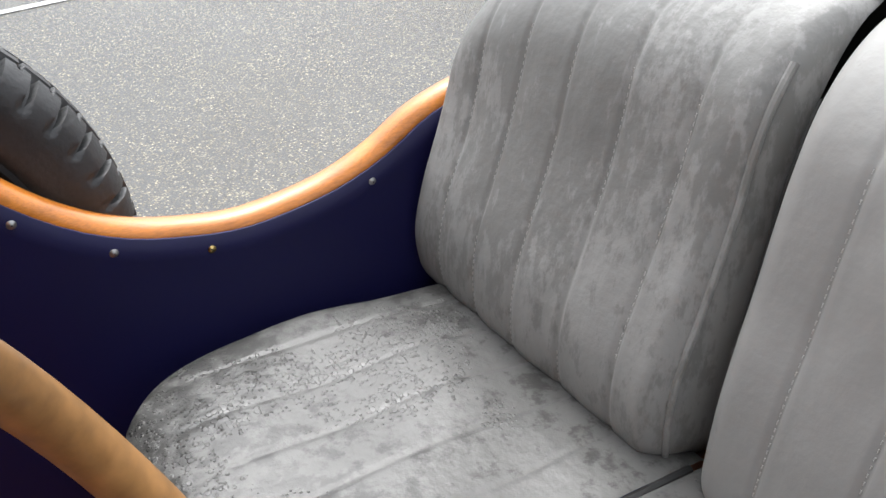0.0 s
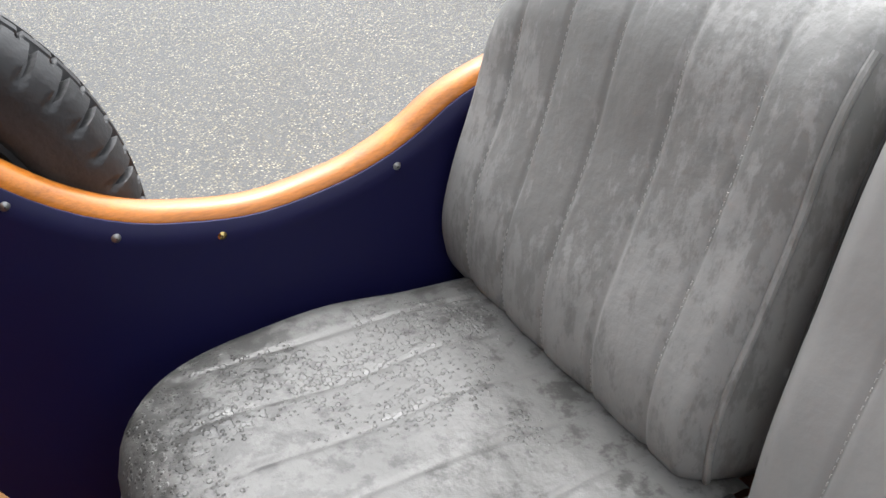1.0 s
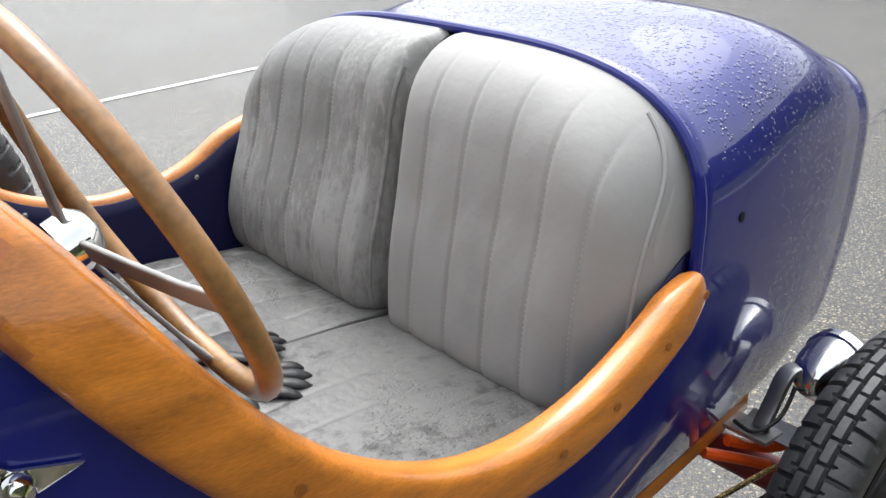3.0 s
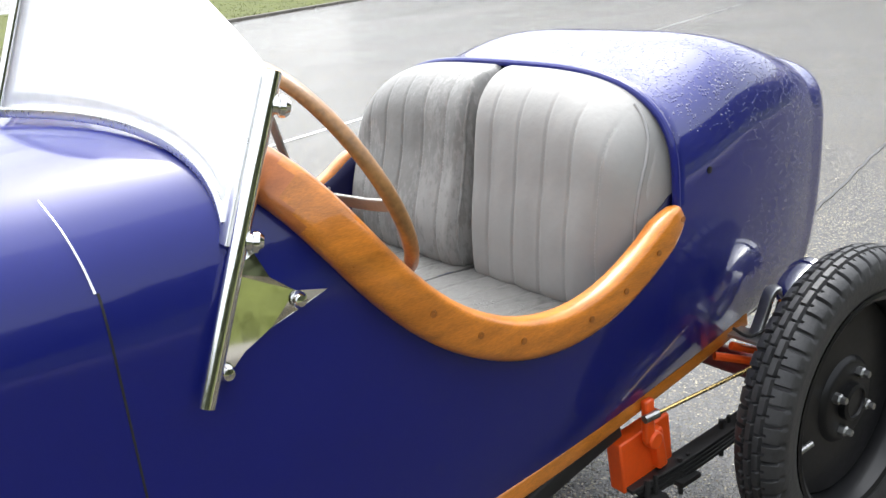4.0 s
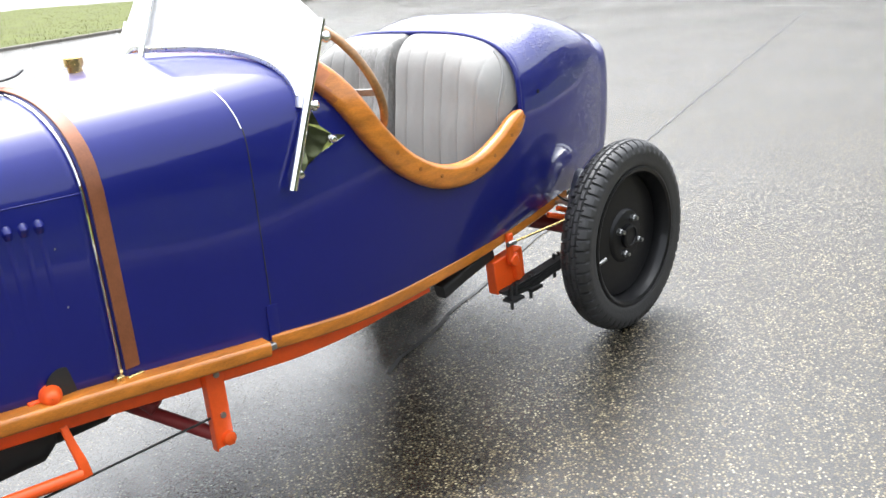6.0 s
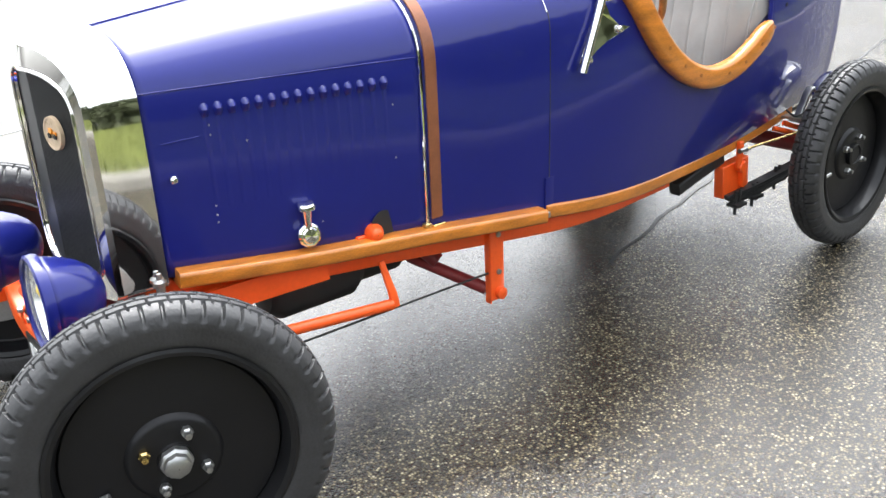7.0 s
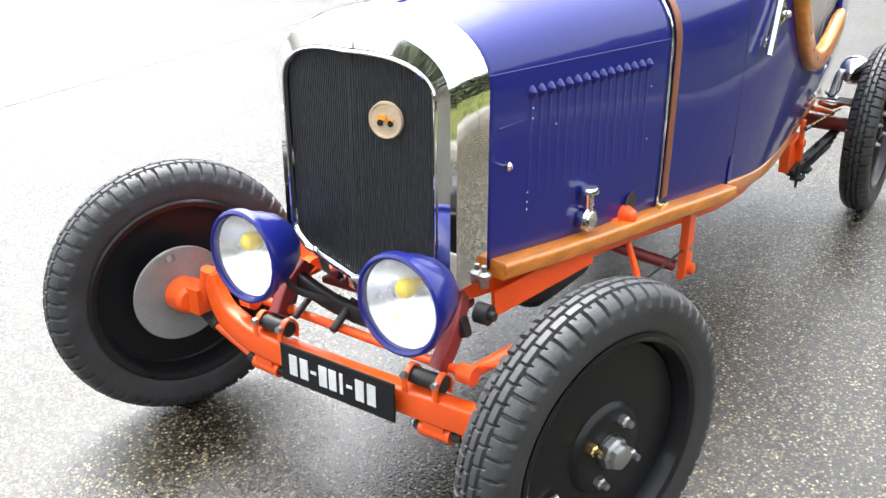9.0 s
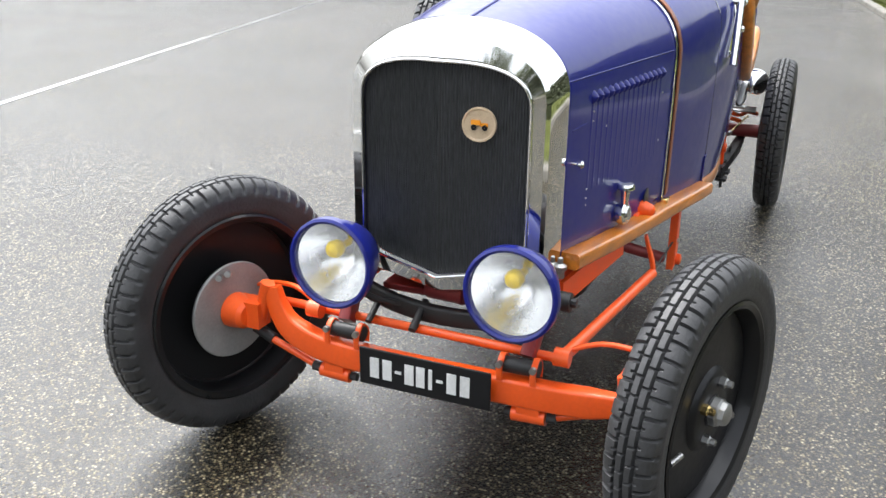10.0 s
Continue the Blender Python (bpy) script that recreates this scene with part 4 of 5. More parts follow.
for sgn in (1, -1):
    seams = [0.079 * k for k in range(1, 6)]
    driver = sgn > 0
    sb = part("seat_back", seat_back(driver), "leather" if driver else "leather_streaked", car, "grey fluted leather seat back" if driver else "grey fluted leather seat back with damp streaks", autosmooth=70)
    # side panels from the piping back to the body, and the piping itself
    edge_z = np.linspace(0.745, 1.168 if driver else 1.15, 34)
    outer = [(seat_limits(z, driver)[1] - 0.004, z) for z in edge_z]
    bm = bmesh.new()
    rows = []
    for y, z in outer + [(y, seat_top(y, driver) - 0.002) for y in np.linspace(outer[-1][0] - 0.01, 0.02, 20)]:
        p = seat_point(y, z, driver, -0.002)
        wide = min(side_y(OPEN, z), 0.505) - 0.012
        q = Vector((OPEN - 0.02, sgn * max(y, wide if z < 1.16 else y), z + (0.004 if z > 1.16 else 0)))
        rows.append([p.lerp(q, k / 5) for k in range(6)])
    grid_mesh(bm, rows)
    part("seat_side", bm, "leather", sb, solid=0.003)
    if driver:
        bm = bmesh.new()
        sweep(bm, [seat_point(y - 0.002, z, driver, 0.003) for y, z in outer], ring_shape(0.0042, 8), (0, 1, 0))
        part("piping", bm, "piping", sb)
    bm = bmesh.new()
    sweep(bm, [seat_point(seat_limits(z, driver)[0] + (0.014 if not driver else 0.006), z, driver, 0.002 if driver else 0.004) for z in np.linspace(0.745, 1.15 if driver else 1.175, 40)], ring_shape(0.0042, 8), (0, 1, 0))
    part("piping", bm, "leather_streaked" if not driver else "black_matt", sb)
    bm = bmesh.new()
    for g in FLUTES:
        z = 0.76
        while z < 1.13:
            if not (sgn < 0 and noise.noise(Vector((g * 30, z * 9, 2.0))) > 0.25):
                rod(bm, seat_point(g, z, driver, 0.0008), seat_point(g, z + 0.004, driver, 0.0008), 0.0008, 4)
            z += 0.0085
    tagged(part("stitching", bm, "thread", sb, smooth=False), kind="stuff")
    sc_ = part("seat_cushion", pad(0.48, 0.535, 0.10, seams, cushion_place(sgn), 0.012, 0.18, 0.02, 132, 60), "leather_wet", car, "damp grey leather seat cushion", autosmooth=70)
    part("piping", outline_piping(0.48, 0.535, 0.18, 0.02, cushion_place(sgn), 0.005, 0.035), "thread", sc_)
bm = bmesh.new()
sweep(bm, [Vector((-0.735 + 0.47 * k / 20, 0.0, 0.7495 + 0.0094 * k / 20 + 0.006 * math.sin(math.pi * k / 20))) for k in range(21)], ring_shape(0.0055, 8), (0, 1, 0))
part("cushion_piping", bm, "black_matt", car, "black piping between the seat cushions")
bm = bmesh.new()
sec = [p for p in full_section(OPEN - 0.035) if p.z > 0.60]
bm.faces.new([bm.verts.new((p.x, p.y * 0.975, p.z - 0.012)) for p in sec])
part("seat_surround", bm, "black_matt", car, solid=0.02)
bm = bmesh.new()
box(bm, (-0.54, 0, 0.57), (0.48, 0.74, 0.14))
part("seat_box", bm, "blue_shaded", car, bevel=0.006)

# ---- steering wheel ----
sw = new("steering_wheel")
sw.parent = car
sn = Vector((-0.9035, 0.026, 0.4277)).normalized()
sw.matrix_basis = Matrix.Translation((-0.159, 0.343, 1.169)) @ axis_frame(sn)
bm = bmesh.new()
sweep(bm, [Vector((0.217 * math.cos(t), 0.217 * math.sin(t), 0)) for t in np.linspace(0, 2 * math.pi, 73)], ring_shape(0.0128, 12), (0, 0, 1), ends=False)
bmesh.ops.remove_doubles(bm, verts=bm.verts, dist=1e-4)
part("rim", bm, "wood_pale", sw, "worn wooden steering wheel rim")
for a in (95, 185, 275):
    bm = bmesh.new()
    c, s_ = math.cos(radians(a)), math.sin(radians(a))
    sweep(bm, [Vector((r * c, r * s_, z)) for r, z in ((0.02, -0.045), (0.1, -0.03), (0.17, -0.016), (0.206, -0.006))], round_rect(0.006, 0.024, 0.002), Vector((-s_, c, 0)))
    part("spoke", bm, "brake", sw)
bm = bmesh.new()
lathe(bm, [(0.03, -0.06), (0.03, -0.035), (0.02, -0.025), (0.001, -0.02)], 24)
part("hub", bm, "chrome", sw)
bm = bmesh.new()
rod(bm, (0, 0, -0.5), (0, 0, -0.05), 0.018)
part("column", bm, "black_matt", sw)

# ---- bonnet fittings ----
def on_side(x, z, out=0.0, sgn=1):
    return Vector((x, sgn * (side_y(x, z) + out), z))


bm = bmesh.new()
rows = []
for j in range(13):
    z = (0.003, -0.003, -0.012, -0.022, -0.032)[j] if j < 5 else -0.03 - 0.24 * (j - 4) / 8
    w = (0.005, 0.0105, 0.013, 0.0115, 0.009)[min(j, 4)]
    h = (0.0005, 0.0085, 0.0155, 0.0125, 0.0022)[j] if j < 5 else 0.0021 * (1 - 0.75 * (j - 4) / 8)
    rows.append([Vector((w * (1 - k / 6), h * math.sin(math.pi * k / 12) ** (0.8 if j < 4 else 1.6) - 0.0005, z)) for k in range(13)])
grid_mesh(bm, rows)
first = part("louvre", bm, "blue", hood)
louvre = first.data
for sgn in (1, -1):
    for k in range(15):
        x = 1.297 - 0.484 * k / 14
        p0, p1 = on_side(x, 1.008, 0.0005, sgn), on_side(x, 0.735, 0.0005, sgn)
        up = (p0 - p1).normalized()
        fwd = Vector((1, sgn * (side_y(x + 0.05, 0.9) - side_y(x - 0.05, 0.9)) / 0.1, 0)).normalized()
        out = up.cross(fwd) if sgn < 0 else fwd.cross(up) * -1
        if out.y * sgn < 0:
            out = -out
        m = Matrix((fwd, out, up)).transposed().to_4x4()
        m.translation = p0
        o = first if (sgn, k) == (1, 0) else new("louvre", louvre)
        o.parent = hood
        o.matrix_basis = m

# hinge line along the top and the creases at the edge of the upper panel
bm = bmesh.new()
sweep(bm, [Vector((x, 0, TOP(x) + 0.001)) for x in np.linspace(0.71, 1.445, 20)], round_rect(0.007, 0.014, 0.003), (0, 1, 0))
part("hinge", bm, "blue", hood)
for sgn in (1, -1):
    bm = bmesh.new()
    sweep(bm, [on_side(x, 1.045 + 0.005 * x, 0.0, sgn) for x in np.linspace(0.71, 1.445, 20)], round_rect(0.004, 0.004, 0.0015), (0, 1, 0))
    part("panel_edge", bm, "blue", hood)
    # small access lid with its knob
    bm = bmesh.new()
    sweep(bm, [on_side(x, z, 0.0, sgn) for x, z in ((1.41, 0.925), (1.32, 0.93))], ring_shape(0.0022, 6), (0, 1, 0))
    part("lid_edge", bm, "blue", hood)
    bm = bmesh.new()
    lathe(bm, [(0.004, 0), (0.004, 0.014), (0.010, 0.018), (0.011, 0.026), (0.006, 0.032), (0.001, 0.033)], 16, Matrix.Translation(on_side(1.402, 0.838, 0, sgn)) @ axis_frame((0, sgn, 0)))
    part("knob", bm, "chrome", hood, "small chrome knob")
    for x, z in ((1.29, 0.955), (1.29, 0.93), (1.30, 0.745), (1.30, 0.72), (1.30, 0.7), (0.79, 0.93), (0.79, 0.78), (1.2, 0.9), (1.02, 0.64)):
        bm = bmesh.new()
        lathe(bm, [(0.003, 0), (0.002, 0.002), (0.0005, 0.0022)], 8, Matrix.Translation(on_side(x, z, 0, sgn)) @ axis_frame((0, sgn, 0)))
        part("rivet", bm, "steel", hood)
    # leather strap and its fastening, beside a bright bead
    bm = bmesh.new()
    hs = half_section(0.672)
    pts = [Vector((p.x, sgn * (p.y + 0.004), p.z + (0.004 if p.z > 1.1 else 0))) for p in hs if p.z > 0.55]
    sweep(bm, pts, round_rect(0.005, 0.040, 0.002), (1, 0, 0))
    part("bonnet_strap", bm, "strap", car, "brown leather bonnet strap")
    bm = bmesh.new()
    sweep(bm, [Vector((0.702, sgn * (p.y + 0.001), p.z)) for p in half_section(0.702)], ring_shape(0.0048, 8), (1, 0, 0))
    part("bead", bm, "chrome", hood)
    bm = bmesh.new()
    box(bm, on_side(0.672, 0.55, 0.012, sgn), (0.045, 0.012, 0.02))
    box(bm, on_side(0.716, 0.556, 0.018, sgn), (0.022, 0.022, 0.03))
    part("strap_fastening", bm, "brass", car, bevel=0.003)
    bm = bmesh.new()
    sweep(bm, [on_side(JOINT, z, 0.0015, sgn) for z in np.linspace(0.515, 0.62, 6)], round_rect(0.004, 0.036, 0.001), (1, 0, 0))
    part("clip", bm, "blue", car)
    bm = bmesh.new()
    box(bm, on_side(JOINT + 0.028, 0.503, 0.012, sgn), (0.032, 0.03, 0.02))
    part("clip_foot", bm, "steel", car, bevel=0.004)

# oil filler, starter dog, latch and cap on the left and the top
bm = bmesh.new()
lathe(bm, [(0.001, 0.055), (0.022, 0.054), (0.026, 0.048), (0.026, 0.038), (0.014, 0.032), (0.011, 0.0), (0.011, -0.03)], 28, Matrix.Translation(on_side(1.075, 0.655, 0.022)))
lathe(bm, [(0.001, -0.02), (0.03, -0.018), (0.034, -0.006), (0.034, 0.006), (0.028, 0.012), (0.024, 0.012), (0.02, 0.017), (0.001, 0.018)], 10, Matrix.Translation(on_side(1.075, 0.618, 0.022)) @ axis_frame((0.15, 1, 0.1)))
part("oil_filler", bm, "chrome", car, "chrome oil filler with a round cap")
bm = bmesh.new()
lathe(bm, [(0.046, 0), (0.046, 0.003), (0.001, 0.0035)], 28, Matrix.Translation(on_side(0.84, 0.588, 0.0012)) @ axis_frame((0, 1, 0.02)))
part("hole", bm, "black_matt", car)
bm = bmesh.new()
lathe(bm, [(0.026, -0.01), (0.028, 0.012), (0.027, 0.026), (0.021, 0.04), (0.018, 0.05), (0.01, 0.056), (0.001, 0.057)], 20, Matrix.Translation(on_side(0.872, 0.574, -0.01)) @ axis_frame((0.3, 1, 0.1)))
box(bm, on_side(0.905, 0.563, 0.0), (0.05, 0.02, 0.02))
part("starter_dog", bm, "orange", car, "orange-red starter housing", bevel=0.004)
latch_z = TOP(0.69)
bm = bmesh.new()
rod(bm, (0.69, 0, latch_z), (0.69, 0, latch_z + 0.02), 0.008)
sweep(bm, curve_points([(0.80, 0.0, latch_z + 0.012), (0.74, 0.01, latch_z + 0.022), (0.69, 0.0, latch_z + 0.024), (0.63, -0.012, latch_z + 0.03), (0.60, -0.02, latch_z + 0.042)], 5), round_rect(0.006, 0.02, 0.002), (0, 1, 0))
rod(bm, (0.70, -0.05, latch_z + 0.02), (0.70, 0.05, latch_z + 0.018), 0.007)
part("bonnet_latch", bm, "black_matt", car, "dark metal bonnet latch")
bm = bmesh.new()
lathe(bm, [(0.021, -0.01), (0.021, 0.014), (0.026, 0.016), (0.026, 0.038), (0.023, 0.042), (0.001, 0.043)], 24, Matrix.Translation((0.46, 0.0, TOP(0.46))))
part("filler_cap", bm, "brass", car, "dull brass filler cap")
for sgn in (1, -1):
    bm = bmesh.new()
    sweep(bm, curve_points([on_side(x, z, 0.001, sgn) for x, z in ((0.292, 1.24), (0.284, 1.205), (0.278, 1.165), (0.274, 1.125))], 4), round_rect(0.003, 0.0042, 0.001), (1, 0, 0), scale=[0.4 + 0.6 * i / 12 for i in range(13)])
    part("scuttle_clip", bm, "chrome", car)

# ---- front axle and steering ----
TURN_M = pose(0, 0, 0, 0, 0, STEER)
for sgn in (1, -1):
    bm = bmesh.new()
    pts = curve_points([(1.66, sgn * y, z) for y, z in ((0.0, 0.298), (0.19, 0.30), (0.30, 0.302), (0.40, 0.306), (0.46, 0.312), (0.51, 0.32), (0.55, 0.33)) if sgn > 0] + [(1.66, sgn * y, z) for y, z in ((0.0, 0.298), (0.19, 0.30), (0.29, 0.306), (0.36, 0.32), (0.425, 0.352), (0.46, 0.405), (0.475, 0.462)) if sgn < 0], 5)
    n_p = len(pts)
    sweep(bm, pts, round_rect(0.074, 0.05, 0.010), (1, 0, 0), scale=[1.0 - 0.45 * max(0, (i / n_p - 0.55) / 0.45) for i in range(n_p)])
    arm = part("axle_arm", bm, "orange", car, "orange-red front axle arm")
    bm = bmesh.new()
    rod(bm, (1.66, sgn * 0.525, 0.30 if sgn > 0 else 0.35), (1.66, sgn * (0.515 if sgn > 0 else 0.49), 0.40 if sgn > 0 else 0.47), 0.02, 16)
    part("kingpin", bm, "orange", arm)
    bm = bmesh.new()
    wy = 0.685 if sgn > 0 else 0.652
    hub_m = Matrix.Translation((1.655, sgn * wy, 0.372)) @ TURN_M
    lathe(bm, [(0.001, -0.004), (0.138, -0.004), (0.141, 0), (0.138, 0.008), (0.001, 0.008)], 48, hub_m @ Matrix.Translation((0, -sgn * 0.05, 0)) @ axis_frame((0, sgn, 0)))
    part("brake_plate", bm, "brake", car, "grey steel brake plate")
    bm = bmesh.new()
    lathe(bm, [(0.001, -0.06), (0.03, -0.06), (0.042, -0.05), (0.046, -0.03), (0.05, -0.01), (0.052, 0.0)], 32, hub_m @ Matrix.Translation((0, -sgn * 0.055, 0)) @ axis_frame((0, sgn, 0)))
    box(bm, (1.665, sgn * 0.55, 0.375), (0.06, 0.09, 0.075))
    part("hub_carrier", bm, "orange", car, "orange-red hub carrier")
    for dz, dy in ((0.115, 0.03), (0.118, 0.0)):
        bm = bmesh.new()
        c = hub_m @ Vector((0.02 + dy, -sgn * 0.062, dz))
        rod(bm, c, c + Vector((0.016, -sgn * 0.008, 0.004)), 0.009, 10)
        part("brake_bolt", bm, "steel", car)
    # spring ends: dark rubber blocks under orange straps
    bm = bmesh.new()
    rod(bm, (1.655, sgn * 0.195, 0.368), (1.655, sgn * 0.30, 0.37), 0.021, 14)
    blk = part("spring_block", bm, "black_matt", car, "black rubber spring block")
    for y in (0.203, 0.292):
        bm = bmesh.new()
        sweep(bm, curve_points([(1.684, sgn * y, 0.335), (1.684, sgn * y, 0.372), (1.655, sgn * y, 0.396), (1.626, sgn * y, 0.372), (1.626, sgn * y, 0.335)], 4), round_rect(0.006, 0.016, 0.002), (0, 1, 0))
        part("spring_strap", bm, "orange", blk)
        bm = bmesh.new()
        rod(bm, (1.682, sgn * y, 0.38), (1.695, sgn * y, 0.38), 0.009, 8)
        part("strap_nut", bm, "steel", blk)
    # lower shackles and steering links
    bm = bmesh.new()
    rod(bm, (1.66, sgn * 0.235, 0.236), (1.66, sgn * 0.325, 0.24), 0.021, 16)
    box(bm, (1.66, sgn * 0.28, 0.262), (0.04, 0.06, 0.03))
    part("shackle", bm, "orange", car)
    bm = bmesh.new()
    rod(bm, (1.66, sgn * 0.215, 0.236), (1.66, sgn * 0.235, 0.236), 0.012, 10)
    part("shackle_end", bm, "black_matt", car)
    bm = bmesh.new()
    rod(bm, (1.66, sgn * 0.328, 0.242), (1.66, sgn * 0.352, 0.244), 0.014, 10)
    part("shackle_end", bm, "black_matt", car)
    bm = bmesh.new()
    rod(bm, (1.655, sgn * 0.352, 0.246), (1.645, sgn * 0.50, 0.292), 0.011, 12)
    part("link_rod", bm, "orange", car)
    bm = bmesh.new()
    rod(bm, (1.645, sgn * 0.49, 0.29), (1.635, sgn * 0.555, 0.312), 0.017, 12)
    part("link_boot", bm, "black_matt", car)
    # long arm back to the chassis
    bm = bmesh.new()
    rod(bm, (1.64, sgn * 0.352, 0.408), (0.865, sgn * 0.43, 0.362), 0.0165, 14)
    lathe(bm, [(0.024, -0.02), (0.024, 0.02)], 16, Matrix.Translation((1.64, sgn * 0.352, 0.408)) @ axis_frame((0, 1, 0)), True)
    part("radius_rod", bm, "orange", car, "orange-red radius rod")
    bm = bmesh.new()
    sweep(bm, curve_points([(0.872, sgn * 0.40, 0.49), (0.866, sgn * 0.415, 0.44), (0.858, sgn * 0.428, 0.39), (0.855, sgn * 0.43, 0.352)], 4), round_rect(0.022, 0.012, 0.003), (0, 1, 0), scale=[0.8 + 0.045 * i for i in range(13)])
    part("rod_lever", bm, "orange", car)
    bm = bmesh.new()
    sweep(bm, curve_points([(1.62, sgn * 0.37, 0.425), (1.60, sgn * 0.44, 0.445), (1.59, sgn * 0.52, 0.44), (1.58, sgn * 0.58, 0.42)], 5), round_rect(0.010, 0.016, 0.003), (1, 0, 0))
    part("steering_arm", bm, "orange", car)
    # brake bracket half way along, with its cable
    bm = bmesh.new()
    sweep(bm, [Vector((0.462, sgn * (BASE(0.46) - 0.012), z)) for z in (0.50, 0.40, 0.25)], round_rect(0.055, 0.006, 0.001), (0, 1, 0))
    for dx in (-0.027, 0.027):
        box(bm, (0.462 + dx, sgn * (BASE(0.46) - 0.024), 0.36), (0.004, 0.024, 0.24))
    lathe(bm, [(0.02, 0), (0.02, 0.016), (0.012, 0.02), (0.001, 0.02)], 16, Matrix.Translation((0.455, sgn * (BASE(0.46) - 0.01), 0.272)) @ axis_frame((0, sgn, 0)))
    br = part("brake_bracket", bm, "orange", car, "orange-red drop bracket on the chassis rail", bevel=0.002)
    for z in (0.47, 0.345):
        bm = bmesh.new()
        lathe(bm, [(0.009, 0), (0.009, 0.006), (0.001, 0.008)], 8, Matrix.Translation((0.458, sgn * (BASE(0.46) - 0.009), z)) @ axis_frame((0, sgn, 0)))
        part("bolt", bm, "steel", br)
    bm = bmesh.new()
    rod(bm, (1.25, sgn * 0.40, 0.335), (0.43, sgn * 0.435, 0.345), 0.0035, 8)
    part("brake_cable", bm, "black_matt", car)
    bm = bmesh.new()
    rod(bm, (0.47, sgn * 0.40, 0.275), (0.60, sgn * 0.17, 0.36), 0.02, 12)
    rod(bm, (0.56, sgn * 0.27, 0.36), (0.60, sgn * 0.2, 0.42), 0.026, 12)
    part("cross_lever", bm, "dull_red", car)
    # front rail end under the radiator
    bm = bmesh.new()
    sweep(bm, curve_points([(1.50, sgn * 0.235, 0.525), (1.53, sgn * 0.25, 0.50), (1.58, sgn * 0.265, 0.45), (1.63, sgn * 0.26, 0.385)], 5), round_rect(0.05, 0.035, 0.005), (0, 1, 0))
    part("rail_horn", bm, "dull_red", car)
    bm = bmesh.new()
    box(bm, (1.22, sgn * 0.318, 0.492), (0.40, 0.012, 0.07), pose(0, 0, 0, 0, 4, -11 * sgn))
    part("gusset", bm, "orange", car)
    bm = bmesh.new()
    rod(bm, (1.52, sgn * 0.30, 0.505), (1.52, sgn * 0.335, 0.505), 0.026, 16)
    rod(bm, (1.52, sgn * 0.335, 0.505), (1.52, sgn * 0.35, 0.505), 0.012, 8)
    part("damper_eye", bm, "black_matt", car)
    bm = bmesh.new()
    lathe(bm, [(0.012, 0), (0.012, 0.02), (0.018, 0.024), (0.018, 0.034), (0.008, 0.04), (0.007, 0.055), (0.001, 0.058)], 14, Matrix.Translation((1.475, sgn * 0.288, 0.55)))
    part("drain_tap", bm, "steel", car)
    bm = bmesh.new()
    sweep(bm, curve_points([(1.565, sgn * 0.12, 0.435), (1.62, sgn * 0.2, 0.47), (1.64, sgn * 0.236, 0.54)], 6), ring_shape(0.009, 8), (0.1, 0.2, 1))
    part("lamp_stalk", bm, "black_matt", car)
for x, y, r in ((1.0, 0.20, 0.09), (0.8, 0.17, 0.075)):
    bm = bmesh.new()
    lathe(bm, [(0.001, -0.17), (r * 0.7, -0.16), (r, -0.12), (r, 0.12), (r * 0.7, 0.16), (0.001, 0.17)], 24, Matrix.Translation((x, y, 0.42)) @ axis_frame((1, 0, 0)))
    part("sump", bm, "black_matt", car)
bm = bmesh.new()
sweep(bm, curve_points([(1.55, -0.29, 0.475), (1.56, -0.15, 0.435), (1.57, 0, 0.425), (1.56, 0.15, 0.435), (1.55, 0.29, 0.475)], 6), round_rect(0.05, 0.03, 0.008), (1, 0, 0))
part("cross_member", bm, "black_matt", car, "black front cross member")
bm = bmesh.new()
rod(bm, (1.55, -0.06, 0.45), (1.64, -0.06, 0.40), 0.011, 10)
part("crank_guide", bm, "black_matt", car)
bm = bmesh.new()
rod(bm, (1.55, -0.19, 0.45), (1.64, -0.19, 0.40), 0.009, 10)
part("crank_stay", bm, "black_matt", car)
bm = bmesh.new()
rod(bm, (1.60, -0.50, 0.395), (1.605, 0.34, 0.385), 0.0125, 14)
part("tie_rod", bm, "orange", car)
bm = bmesh.new()
box(bm, (1.45, 0, 0.455), (0.12, 0.42, 0.02))
rod(bm, (1.50, -0.07, 0.47), (1.53, 0.05, 0.48), 0.03, 12)
part("engine_bearer", bm, "dull_red", car, bevel=0.004)
bm = bmesh.new()
lathe(bm, [(0.013, 0), (0.013, 0.006), (0.009, 0.007), (0.009, 0.002), (0.001, 0.002)], 24, Matrix.Translation((1.598, 0.0, 0.54)) @ axis_frame((1, 0, 0)))
part("boss", bm, "steel", shell)
bm = bmesh.new()
for dz in (0.0, 0.014):
    sweep(bm, [Vector((1.596 - dz * 0.6, y, 1.128 + dz - 0.5 * abs(y))) for y in (-0.02, 0.0, 0.02)], round_rect(0.006, 0.004, 0.001), (1, 0, 0))
part("emblem", bm, "chrome", shell)

# badge motif: plain shapes
bm = bmesh.new()
bf = Matrix.Translation((1.6, 0.1, 0.962)) @ Vector((1, 0.16, 0)).normalized().to_track_quat("X", "Z").to_matrix().to_4x4()
box(bm, bf @ Vector((0.0055, -0.008, 0.006)), (0.003, 0.024, 0.012))
box(bm, bf @ Vector((0.0055, 0.012, 0.001)), (0.003, 0.02, 0.008))
part("motif", bm, material("orange_enamel", (0.8, 0.3, 0.02), 0.3, var=0.1), badge, smooth=False)
bm = bmesh.new()
for y in (-0.012, 0.015):
    lathe(bm, [(0.007, 0), (0.007, 0.003), (0.001, 0.003)], 14, bf @ Matrix.Translation((0.006, y, -0.006)) @ axis_frame((1, 0, 0)))
